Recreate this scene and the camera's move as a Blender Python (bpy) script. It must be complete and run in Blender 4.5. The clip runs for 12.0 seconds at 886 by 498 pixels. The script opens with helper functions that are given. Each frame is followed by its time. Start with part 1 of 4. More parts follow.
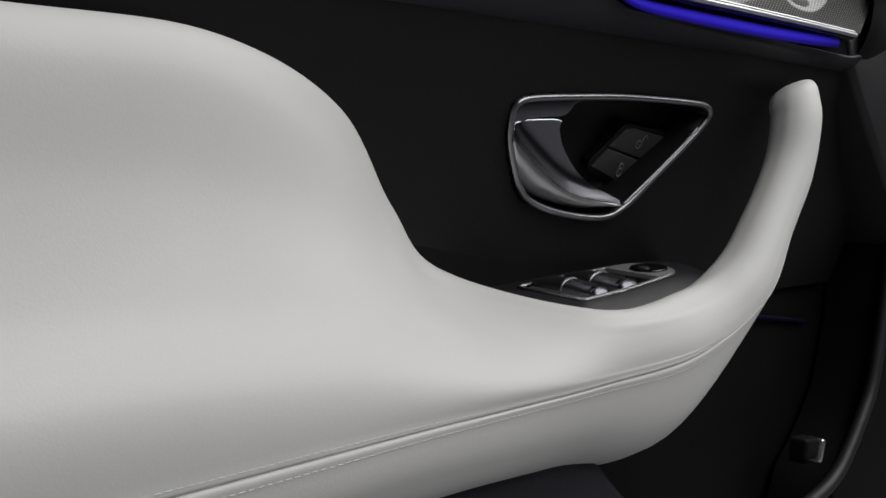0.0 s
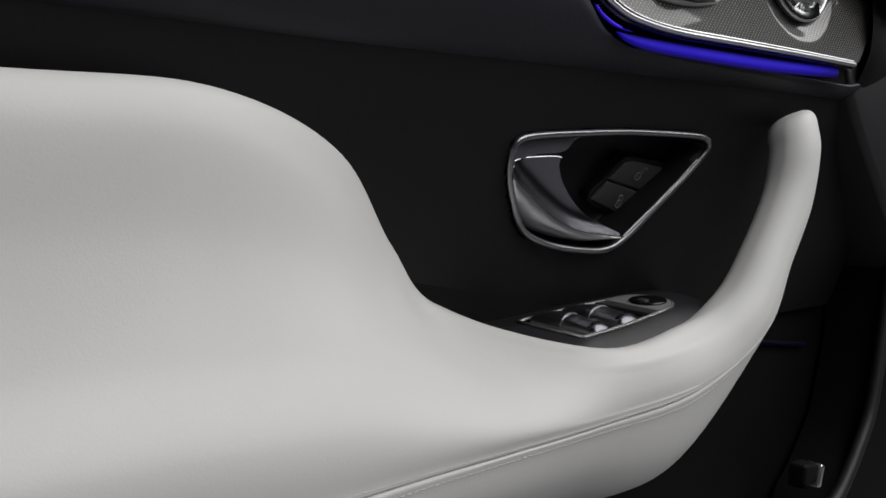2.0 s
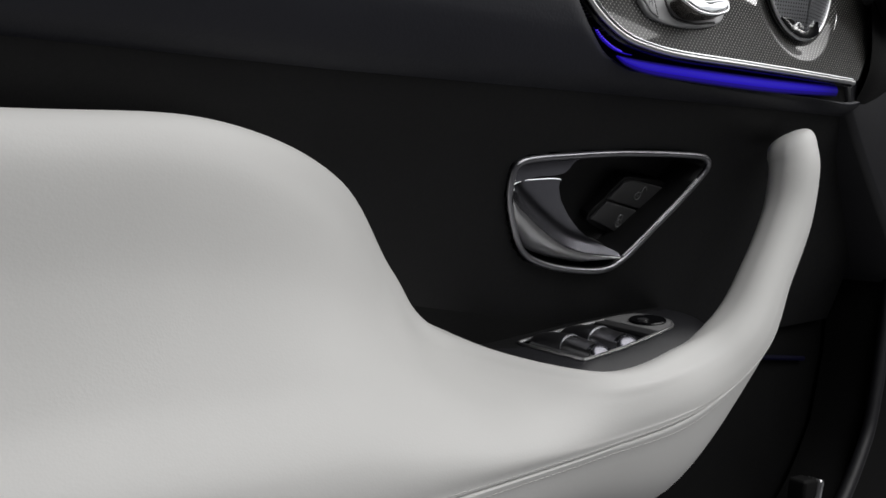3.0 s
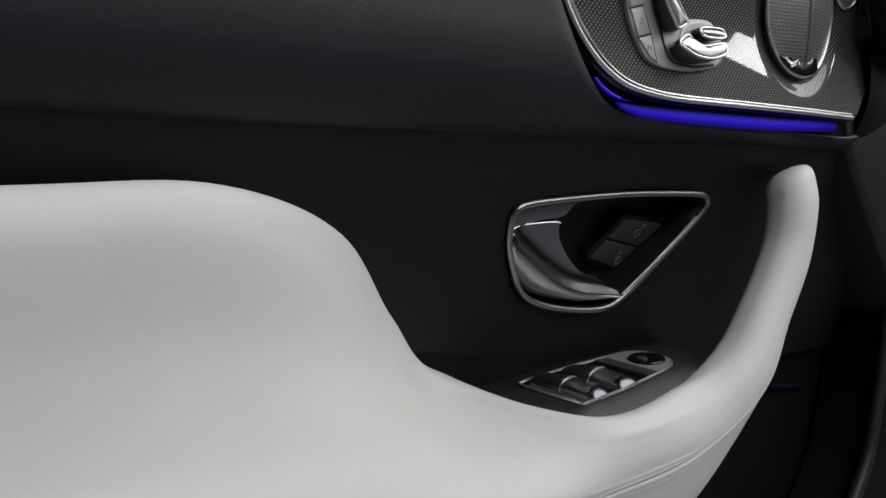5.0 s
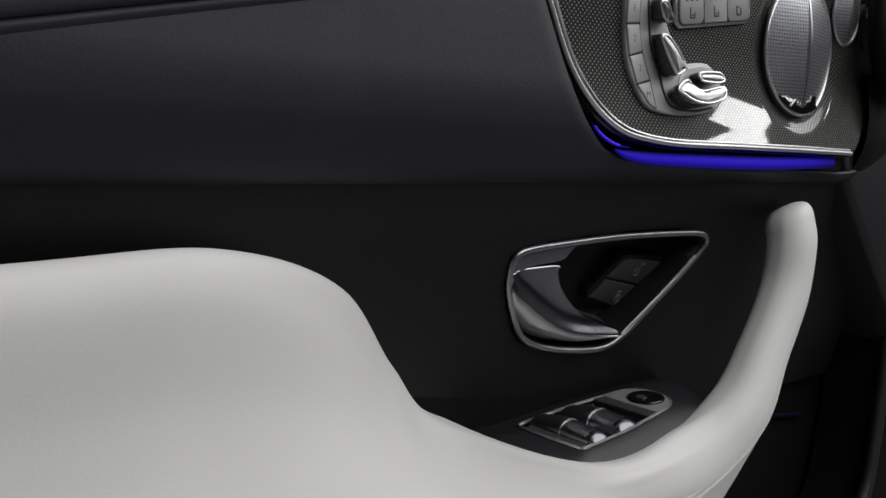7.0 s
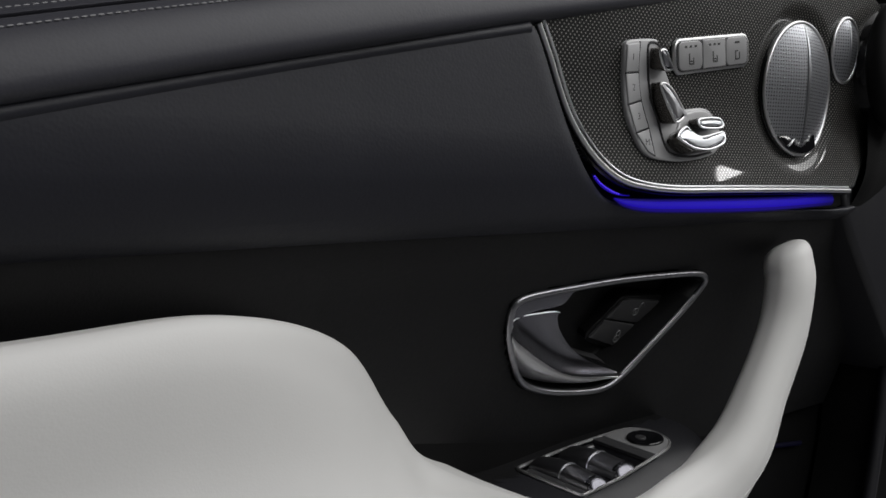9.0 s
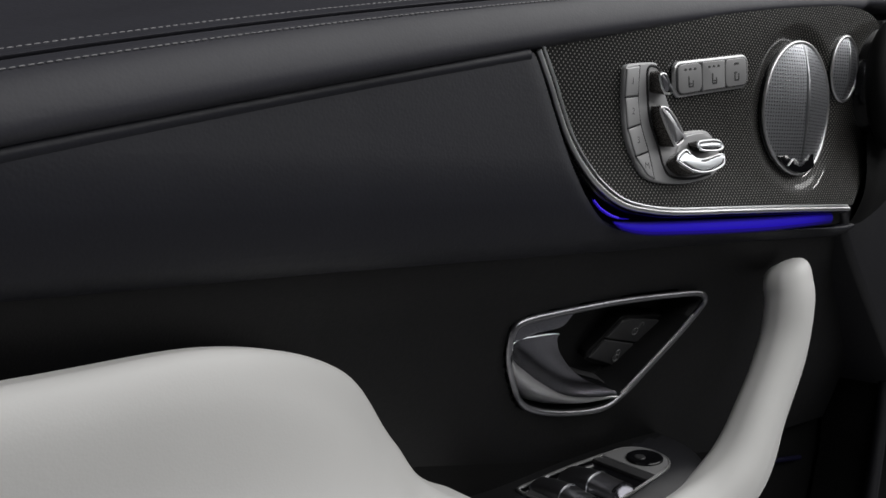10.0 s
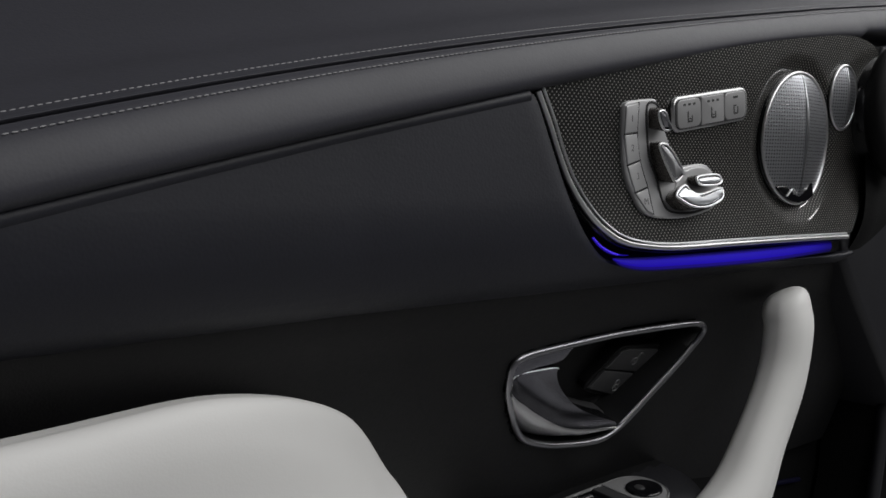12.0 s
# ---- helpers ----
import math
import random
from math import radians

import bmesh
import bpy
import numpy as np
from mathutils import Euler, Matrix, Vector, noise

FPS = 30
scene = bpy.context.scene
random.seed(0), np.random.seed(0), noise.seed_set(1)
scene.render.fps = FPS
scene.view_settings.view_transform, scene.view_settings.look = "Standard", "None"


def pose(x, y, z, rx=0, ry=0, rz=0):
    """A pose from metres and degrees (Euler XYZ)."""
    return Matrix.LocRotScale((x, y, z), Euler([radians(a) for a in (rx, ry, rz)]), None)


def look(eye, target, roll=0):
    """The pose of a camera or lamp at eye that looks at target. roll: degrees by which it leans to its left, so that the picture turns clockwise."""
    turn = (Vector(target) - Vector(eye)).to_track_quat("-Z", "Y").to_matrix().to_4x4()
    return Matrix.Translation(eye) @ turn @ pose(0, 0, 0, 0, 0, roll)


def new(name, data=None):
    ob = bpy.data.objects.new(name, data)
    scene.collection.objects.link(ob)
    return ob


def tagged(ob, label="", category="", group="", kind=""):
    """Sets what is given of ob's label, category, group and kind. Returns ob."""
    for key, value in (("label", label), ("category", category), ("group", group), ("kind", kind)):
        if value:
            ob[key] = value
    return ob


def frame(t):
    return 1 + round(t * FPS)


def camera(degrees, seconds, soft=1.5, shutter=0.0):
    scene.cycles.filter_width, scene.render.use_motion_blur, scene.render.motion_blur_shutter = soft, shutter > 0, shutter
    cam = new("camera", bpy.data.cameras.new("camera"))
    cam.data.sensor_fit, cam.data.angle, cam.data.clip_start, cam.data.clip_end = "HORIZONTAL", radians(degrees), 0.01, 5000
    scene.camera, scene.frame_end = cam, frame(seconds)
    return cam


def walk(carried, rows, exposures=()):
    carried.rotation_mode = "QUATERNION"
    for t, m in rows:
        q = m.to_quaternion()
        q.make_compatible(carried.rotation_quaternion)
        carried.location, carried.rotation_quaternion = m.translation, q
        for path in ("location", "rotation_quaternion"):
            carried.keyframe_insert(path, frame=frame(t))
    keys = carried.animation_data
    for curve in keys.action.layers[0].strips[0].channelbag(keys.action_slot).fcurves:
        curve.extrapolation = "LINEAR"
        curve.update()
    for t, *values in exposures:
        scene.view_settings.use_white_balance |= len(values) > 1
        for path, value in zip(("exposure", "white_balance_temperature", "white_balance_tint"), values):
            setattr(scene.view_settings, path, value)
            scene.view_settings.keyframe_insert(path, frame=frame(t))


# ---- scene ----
cam = camera(55.0, 12.0, soft=1.6)
RISE, PITCH, YAW = 0.151, -5.0, -42.0
ROWS = [(0.0, 0.0), (0.5, 0.0232), (1.0, 0.0614), (1.5, 0.1001), (2.0, 0.1439), (2.5, 0.1856), (3.0, 0.2323), (5.0, 0.405), (5.5, 0.447), (6.0, 0.4937),
        (6.5, 0.5361), (7.0, 0.5824), (9.0, 0.7672), (9.5, 0.8102), (10.0, 0.858), (10.5, 0.9024), (11.0, 0.9488), (11.5, 0.9798), (12.0, 0.9989)]
walk(cam, [(t, pose(-0.5, -0.45, 0.80 + RISE * z, 90 + PITCH, 0, YAW)) for t, z in ROWS], exposures=[(0.0, 0.0), (7.0, -0.03), (9.0, -0.1), (12.0, -0.15)])

# ---- light: a studio with a large soft box overhead and smaller ones ahead ----
world = bpy.data.worlds.new("studio")
world.use_nodes = True
world.node_tree.nodes["Background"].inputs[0].default_value = (0.62, 0.65, 0.72, 1)
world.node_tree.nodes["Background"].inputs[1].default_value = 0.07
scene.world = world


def softbox(name, eye, target, sx, sy, watts, colour=(1.0, 0.995, 0.985)):
    d = bpy.data.lights.new(name, "AREA")
    d.shape, d.size, d.size_y, d.energy, d.color = "RECTANGLE", sx, sy, watts, colour
    ob = new(name, d)
    ob.matrix_world = look(eye, target)
    return ob


softbox("overhead_softbox", (0.70, -1.14, 2.20), (0.02, -0.15, 0.8), 3.2, 1.5, 48.0)
softbox("front_softbox", (1.549, -1.197, 1.375), (0.02, -0.16, 0.925), 0.145, 0.095, 0.62)


# ---- materials ----
def mat(name, colour, rough=0.5, metal=0.0, coat=0.0, spec=0.5):
    m = bpy.data.materials.new(name)
    m.use_nodes = True
    b = m.node_tree.nodes["Principled BSDF"]
    b.inputs["Base Color"].default_value = (*colour, 1)
    b.inputs["Roughness"].default_value = rough
    b.inputs["Metallic"].default_value = metal
    b.inputs["Coat Weight"].default_value = coat
    b.inputs["Coat Roughness"].default_value = 0.03
    b.inputs["Specular IOR Level"].default_value = spec
    return m


def node(m, kind, **ins):
    n = m.node_tree.nodes.new(kind)
    for k, v in ins.items():
        n.inputs[k.replace("_", " ")].default_value = v
    return n


def wire(m, a, out, b, inp):
    m.node_tree.links.new(a.outputs[out], b.inputs[inp])


def bsdf(m):
    return m.node_tree.nodes["Principled BSDF"]


def worn(m, colour, scale, grain, bump, spread=0.12, rough=None, creases=0.0):
    """Two scales of colour variation and a fine relief, in metres of the object's own space."""
    b = bsdf(m)
    co = node(m, "ShaderNodeTexCoord")
    big = node(m, "ShaderNodeTexNoise", Scale=scale, Detail=3.0)
    wire(m, co, "Object", big, "Vector")
    ramp = node(m, "ShaderNodeMapRange")
    ramp.inputs["From Min"].default_value, ramp.inputs["From Max"].default_value = 0.3, 0.7
    ramp.inputs["To Min"].default_value, ramp.inputs["To Max"].default_value = 1 - spread, 1 + spread
    wire(m, big, "Fac", ramp, "Value")
    mul = m.node_tree.nodes.new("ShaderNodeVectorMath")
    mul.operation = "SCALE"
    mul.inputs[0].default_value = colour
    wire(m, ramp, "Result", mul, "Scale")
    wire(m, mul, "Vector", b, "Base Color")
    fine = node(m, "ShaderNodeTexVoronoi", Scale=grain)
    wire(m, co, "Object", fine, "Vector")
    soft = node(m, "ShaderNodeTexNoise", Scale=grain * 0.45, Detail=2.0)
    wire(m, co, "Object", soft, "Vector")
    add = m.node_tree.nodes.new("ShaderNodeMath")
    wire(m, fine, "Distance", add, 0)
    wire(m, soft, "Fac", add, 1)
    bp = node(m, "ShaderNodeBump", Strength=bump, Distance=0.0004)
    wire(m, add, "Value", bp, "Height")
    if creases:
        mp = node(m, "ShaderNodeMapping", Scale=(45.0, 45.0, 190.0))
        wire(m, co, "Object", mp, "Vector")
        wr = node(m, "ShaderNodeTexNoise", Scale=1.0, Detail=4.0, Roughness=0.65)
        wire(m, mp, "Vector", wr, "Vector")
        b2 = node(m, "ShaderNodeBump", Strength=creases, Distance=0.0010)
        wire(m, wr, "Fac", b2, "Height")
        wire(m, b2, "Normal", bp, "Normal")
    wire(m, bp, "Normal", b, "Normal")
    if rough:
        r = node(m, "ShaderNodeMapRange")
        r.inputs["To Min"].default_value, r.inputs["To Max"].default_value = rough
        wire(m, soft, "Fac", r, "Value")
        wire(m, r, "Result", b, "Roughness")
    return m


WHITE = worn(mat("white_leather", (0.69, 0.685, 0.675), 0.5), (0.69, 0.685, 0.675), 9, 900, 0.06, 0.03, (0.42, 0.6))
WHITE_THREAD = mat("white_thread", (0.665, 0.66, 0.648), 0.7)
GREY_THREAD = mat("grey_thread", (0.25, 0.25, 0.26), 0.7)
BLACK = worn(mat("black_leather", (0.0142, 0.0148, 0.0212), 0.5, spec=0.38), (0.0142, 0.0148, 0.0212), 14, 620, 0.13, 0.07, (0.46, 0.60), 0.07)
BELT = worn(mat("belt_leather", (0.03, 0.03, 0.033), 0.6, spec=0.38), (0.042, 0.042, 0.052), 14, 700, 0.12, 0.06, (0.46, 0.56))
PLASTIC = worn(mat("black_plastic", (0.004, 0.004, 0.0045), 0.5, spec=0.3), (0.004, 0.004, 0.0045), 20, 1500, 0.15, 0.15, (0.45, 0.6))
DEEP = worn(mat("deep_black_plastic", (0.003, 0.003, 0.0032), 0.6, spec=0.15), (0.003, 0.003, 0.0032), 20, 1500, 0.1, 0.15, (0.6, 0.75))
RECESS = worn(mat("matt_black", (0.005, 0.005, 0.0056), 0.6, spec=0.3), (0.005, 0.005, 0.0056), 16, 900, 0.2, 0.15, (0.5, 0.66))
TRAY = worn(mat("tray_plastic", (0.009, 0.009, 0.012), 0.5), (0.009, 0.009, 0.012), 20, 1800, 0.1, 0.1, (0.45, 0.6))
LEVER = worn(mat("lever_chrome", (0.16, 0.16, 0.18), 0.25, 1.0), (0.16, 0.16, 0.18), 30, 3000, 0.015, 0.06, (0.2, 0.3))
SATIN = worn(mat("satin_switch", (0.42, 0.42, 0.44), 0.3, 1.0), (0.42, 0.42, 0.44), 30, 3000, 0.02, 0.06, (0.3, 0.4))
PAINT = mat("dark_paint", (0.02, 0.02, 0.023), 0.35, 0.3, 0.6)
GLOSS = mat("gloss_black", (0.004, 0.004, 0.005), 0.12)
CHROME = worn(mat("satin_chrome", (0.62, 0.62, 0.63), 0.2, 1.0), (0.62, 0.62, 0.63), 40, 3000, 0.02, 0.04, (0.30, 0.38))
BRIGHT = mat("bright_chrome", (0.66, 0.67, 0.69), 0.28, 1.0)
CAP = mat("lever_cap_chrome", (0.64, 0.66, 0.69), 0.30, 1.0)
DARKCHROME = worn(mat("dark_chrome", (0.3, 0.3, 0.32), 0.3, 1.0), (0.30, 0.30, 0.32), 30, 3000, 0.02, 0.06, (0.26, 0.36))
SILVER = worn(mat("silver_paint", (0.46, 0.46, 0.47), 0.4, 0.35), (0.46, 0.46, 0.47), 40, 4000, 0.05, 0.05, (0.34, 0.46))
HEATER = worn(mat("dull_silver_paint", (0.3, 0.3, 0.305), 0.42, 0.35), (0.30, 0.30, 0.305), 40, 4000, 0.05, 0.05, (0.36, 0.48))
SMOKE = worn(mat("smoked_chrome", (0.085, 0.078, 0.072), 0.3, 0.6), (0.085, 0.078, 0.072), 40, 3000, 0.03, 0.08, (0.2, 0.34))
ICON = mat("icon_grey", (0.17, 0.17, 0.175), 0.5)
MARK = mat("mark_grey", (0.12, 0.12, 0.125), 0.5)
DARKICON = mat("icon_dark", (0.03, 0.03, 0.032), 0.5)
BUTTON = worn(mat("button_black", (0.042, 0.042, 0.044), 0.4), (0.042, 0.042, 0.044), 40, 3000, 0.08, 0.1, (0.34, 0.45))


def glow(name, colour, strength):
    m = mat(name, (0.004, 0.003, 0.02), 0.6, spec=0.1)
    bsdf(m).inputs["Emission Color"].default_value = (*colour, 1)
    bsdf(m).inputs["Emission Strength"].default_value = strength
    return m


def guide_light(name, colour, strength):
    """A light guide whose glow dies away towards both ends."""
    m = glow(name, colour, strength)
    where, axes, span, fade = (node(m, "ShaderNode" + k) for k in ("TexCoord", "SeparateXYZ", "MapRange", "FloatCurve"))
    crv = fade.mapping.curves[0]
    crv.points[0].location = (0.0, 0.0)
    crv.points[-1].location = (1.0, 0.05)
    for at, value in ((0.02, 0.0), (0.07, 0.3), (0.26, 0.92), (0.72, 0.95), (0.90, 0.35)):
        crv.points.new(at, value)
    fade.mapping.update()
    span.inputs["From Min"].default_value, span.inputs["From Max"].default_value = -0.165, 0.18
    scale = node(m, "ShaderNodeMath")
    scale.operation = "MULTIPLY"
    scale.inputs[1].default_value = strength
    wire(m, where, "Object", axes, 0)
    wire(m, axes, "X", span, "Value")
    wire(m, span, "Result", fade, "Value")
    wire(m, fade, "Value", scale, 0)
    wire(m, scale, 0, bsdf(m), "Emission Strength")
    return m


LED = guide_light("blue_light_guide", (0.012, 0.002, 0.44), 0.90)
LED_EDGE = guide_light("dim_blue_light_guide", (0.018, 0.005, 0.40), 0.45)
LED_RIM = guide_light("faint_blue_light_guide", (0.018, 0.008, 0.36), 0.14)
LED_END = glow("blue_light_guide_end", (0.016, 0.004, 0.45), 0.6)
LED_BEAD = glow("blue_light_point", (0.10, 0.05, 0.95), 1.1)
LED_SOFT = glow("faint_blue_light", (0.02, 0.01, 0.4), 0.008)
bsdf(LED_SOFT).inputs["Base Color"].default_value = (0.004, 0.004, 0.008, 1)


def lattice(m, pitch, low, high, low_at, high_at, tilt=0.0, relief=0.35):
    """A staggered weave or perforation: the product of two sines over the object's x and z."""
    b = bsdf(m)
    co = node(m, "ShaderNodeTexCoord")
    mp = node(m, "ShaderNodeMapping", Rotation=(0, tilt, 0))
    wire(m, co, "Object", mp, "Vector")
    sep = node(m, "ShaderNodeSeparateXYZ")
    wire(m, mp, "Vector", sep, "Vector")
    waves = []
    for axis in "XZ":
        k = m.node_tree.nodes.new("ShaderNodeMath")
        k.operation = "MULTIPLY"
        k.inputs[1].default_value = math.tau / pitch
        wire(m, sep, axis, k, 0)
        s = m.node_tree.nodes.new("ShaderNodeMath")
        s.operation = "SINE"
        wire(m, k, "Value", s, 0)
        waves.append(s)
    prod = m.node_tree.nodes.new("ShaderNodeMath")
    prod.operation = "MULTIPLY"
    wire(m, waves[0], "Value", prod, 0)
    wire(m, waves[1], "Value", prod, 1)
    r = node(m, "ShaderNodeMapRange")
    r.inputs["From Min"].default_value, r.inputs["From Max"].default_value = low_at, high_at
    wire(m, prod, "Value", r, "Value")
    mix = node(m, "ShaderNodeMix")
    mix.data_type = "RGBA"
    mix.inputs[6].default_value, mix.inputs[7].default_value = (*low, 1), (*high, 1)
    wire(m, r, "Result", mix, 0)
    m.node_tree.links.new(mix.outputs[2], b.inputs["Base Color"])
    bp = node(m, "ShaderNodeBump", Strength=relief, Distance=0.0004)
    wire(m, r, "Result", bp, "Height")
    wire(m, bp, "Normal", b, "Normal")
    return m


# the weave's pale dots carry its glints as base colour
CARBON = lattice(mat("carbon_weave", (0.02, 0.02, 0.02), 0.38, 0.0, 0.7, 0.3), 0.0034, (0.0025, 0.0025, 0.0025), (0.32, 0.313, 0.298), 0.40, 0.95)
GRILLE = lattice(mat("perforated_metal", (0.3, 0.3, 0.3), 0.34, 0.9), 0.0034, (0.48, 0.49, 0.52), (0.02, 0.02, 0.025), 0.30, 0.70, 0.785, 0.25)



# ---- mesh helpers ----
def finish(name, bm, material, parent=None, label="", smooth=True):
    bmesh.ops.recalc_face_normals(bm, faces=bm.faces)
    me = bpy.data.meshes.new(name)
    bm.to_mesh(me)
    bm.free()
    if smooth:
        me.polygons.foreach_set("use_smooth", [True] * len(me.polygons))
        me.set_sharp_from_angle(angle=radians(40))
    me.materials.append(material)
    ob = new(name, me)
    if parent:
        ob.parent = parent
    if label:
        ob["label"] = label
    return ob


def part(name, bm, material, parent, label="", smooth=True):
    return finish(name, bm, material, parent, label, smooth)


def thing(name, label, category, group="", kind=""):
    return tagged(new(name), label, category, group, kind)


def spline(pts, n, closed=False):
    """n samples of a smooth curve through the points, spaced by length."""
    P = [np.array(p, float) for p in pts]
    if closed:
        P = [P[-1], *P, P[0], P[1]]
    else:
        P = [2 * P[0] - P[1], *P, 2 * P[-1] - P[-2]]
    out = []
    for a, b, c, d in zip(P, P[1:], P[2:], P[3:]):
        for u in np.linspace(0, 1, 24, endpoint=False):
            out.append(0.5 * (2 * b + (c - a) * u + (2 * a - 5 * b + 4 * c - d) * u * u + (3 * b - a - 3 * c + d) * u ** 3))
    out.append(P[-2])
    out = np.array(out)
    s = np.concatenate([[0], np.cumsum(np.linalg.norm(np.diff(out, axis=0), axis=1))])
    t = np.linspace(0, s[-1], n + 1)[:-1] if closed else np.linspace(0, s[-1], n)
    return np.stack([np.interp(t, s, out[:, i]) for i in range(out.shape[1])], 1)


def knots(pts, n):
    """n samples at even parameter, so that curves with matching knots stay matched."""
    P = np.array(pts, float)
    P = np.vstack([2 * P[0] - P[1], P, 2 * P[-1] - P[-2]])
    out = []
    for s in np.linspace(0, len(pts) - 1, n):
        i = min(int(s), len(pts) - 2)
        u = s - i
        a, b, c, d = P[i:i + 4]
        out.append(0.5 * (2 * b + (c - a) * u + (2 * a - 5 * b + 4 * c - d) * u * u + (3 * b - a - 3 * c + d) * u ** 3))
    return np.array(out)


def grid(rows, close_u=False, close_v=False):
    bm = bmesh.new()
    V = [[bm.verts.new(p) for p in r] for r in rows]
    n, k = len(V), len(V[0])
    for i in range(n if close_u else n - 1):
        for j in range(k if close_v else k - 1):
            a, b, c, d = V[i][j], V[(i + 1) % n][j], V[(i + 1) % n][(j + 1) % k], V[i][(j + 1) % k]
            bm.faces.new((a, b, c, d))
    return bm


def tube(path, radii, sides=10, flat=1.0, up=(0, 1, 0)):
    """A swept round or oval bar along a path, closed at both ends."""
    path = np.array(path, float)
    if np.isscalar(radii):
        radii = [radii] * len(path)
    tan = np.gradient(path, axis=0)
    rows = []
    for p, t, r in zip(path, tan, radii):
        t = t / np.linalg.norm(t)
        a = np.cross(t, up)
        a /= np.linalg.norm(a)
        b = np.cross(a, t)
        rows.append([p + r * (math.cos(q) * a + flat * math.sin(q) * b) for q in np.linspace(0, math.tau, sides, endpoint=False)])
    bm = grid(rows, close_v=True)
    bm.verts.ensure_lookup_table()
    n = len(bm.verts)
    bm.faces.new([bm.verts[i] for i in range(sides)])
    bm.faces.new([bm.verts[n - sides + i] for i in range(sides)])
    return bm


class Plane:
    """A slightly turned flat: x and z are the world's, h is the height out of it towards the cabin."""

    def __init__(self, y0, cx, cz, x0, z0):
        self.k = (y0, cx, cz, x0, z0)
        self.n = np.array([cx, -1.0, cz]) / math.sqrt(1 + cx * cx + cz * cz)

    def __call__(self, x, z, h=0.0):
        y0, cx, cz, x0, z0 = self.k
        return np.array([x, y0 + cx * (x - x0) + cz * (z - z0), z]) + h * self.n


class TrimFace(Plane):
    """The trim's own surface: nearly upright above, coved outwards to the chrome strip below."""

    def __call__(self, x, z, h=0.0):
        a, b = min(max(z, 0.917), 0.975), max(z, 0.975) - 0.975
        cove = 0.016 * (a - 0.906) - 0.0515 * b + 4.5 * (0.96 * (a - 0.906) - (a * a - 0.906 ** 2) / 2) + 0.2095 * min(0.0, z - 0.917)
        return np.array([x, -0.162 - 0.07 * x + cove, z]) + h * self.n


TRIM = TrimFace(-0.162, -0.07, 0.0, 0.0, 0.906)
PULL = Plane(-0.1161, -0.1144, -0.30, -0.10, 0.847)


def inset(pts, d):
    """Moves a closed outline inwards by d."""
    P = np.array(pts, float)
    e = np.roll(P, -1, 0) - np.roll(P, 1, 0)
    e /= np.maximum(np.linalg.norm(e, axis=1, keepdims=True), 1e-9)
    nrm = np.stack([-e[:, 1], e[:, 0]], 1)
    area = 0.5 * np.sum(P[:, 0] * np.roll(P[:, 1], -1) - np.roll(P[:, 0], -1) * P[:, 1])
    return P + nrm * d * (1 if area > 0 else -1)


def slab(outline, plane, low, high, edge=0.001, dome=0.0, cuts=()):
    """A plate with rounded edges that stands on a plane from height low to high."""
    O = np.array(outline, float)
    rows = [[plane(x, z, low) for x, z in O]]
    for f in (0.0, 0.3, 0.7, 1.0):
        a = f * math.pi / 2
        rows.append([plane(x, z, high - edge * (1 - math.sin(a))) for x, z in inset(O, edge * (1 - math.cos(a)))])
    bm = grid(rows, close_v=True)
    bm.verts.ensure_lookup_table()
    n = len(O)
    top = [bm.verts[4 * n + i] for i in range(n)]
    c = O.mean(0)
    ring = top
    if dome:
        for f in (0.75, 0.5, 0.25):
            nxt = [bm.verts.new(plane(*(c + (np.array(q) - c) * f), high + dome * (1 - f * f))) for q in inset(O, edge)]
            for i in range(n):
                bm.faces.new((ring[i], ring[(i + 1) % n], nxt[(i + 1) % n], nxt[i]))
            ring = nxt
    bm.faces.new(ring)
    bmesh.ops.triangulate(bm, faces=[f for f in bm.faces if len(f.verts) > 4])
    if len(cuts):
        drape(bm, plane, [low] * n + [high - edge * (1 - math.sin(f * math.pi / 2)) for f in (0.0, 0.3, 0.7, 1.0) for _ in range(n)], cuts)
    return bm


def drape(bm, plane, heights, cuts):
    """Cuts a plate at the given heights z and lays it on its curved surface."""
    layer = bm.verts.layers.float.new("above")
    for v, h in zip(bm.verts, heights):
        v[layer] = h
    for z in cuts:
        bmesh.ops.bisect_plane(bm, geom=bm.verts[:] + bm.edges[:] + bm.faces[:], plane_co=(0, 0, z), plane_no=(0, 0, 1))
    for v in bm.verts:
        v.co.y = plane(v.co.x, v.co.z, v[layer])[1]


def rounded(w, h, r, n=6):
    out = []
    for cx, cz, a0 in ((w - r, h - r, 0), (r - w, h - r, 90), (r - w, r - h, 180), (w - r, r - h, 270)):
        for i in range(n):
            a = radians(a0 + 90 * i / (n - 1))
            out.append((cx + r * math.cos(a), cz + r * math.sin(a)))
    return np.array(out)


def ring_round(outline, plane, radius, height, sides=8, closed=True, flat=1.0):
    """A bar that follows an outline on a plane."""
    pts = np.array([plane(x, z, height) for x, z in outline])
    tan = np.roll(pts, -1, 0) - np.roll(pts, 1, 0)
    if not closed:
        tan = np.gradient(pts, axis=0)
    rows = []
    for p, t in zip(pts, tan):
        t = t / np.linalg.norm(t)
        a = np.cross(t, plane.n)
        a /= np.linalg.norm(a)
        rows.append([p + radius * (math.cos(q) * a + flat * math.sin(q) * plane.n) for q in np.linspace(0, math.tau, sides, endpoint=False)])
    bm = grid(rows, close_u=closed, close_v=True)
    if not closed:
        bm.verts.ensure_lookup_table()
        n = len(bm.verts)
        bm.faces.new([bm.verts[i] for i in range(sides)])
        bm.faces.new([bm.verts[n - sides + i] for i in range(sides)])
    return bm


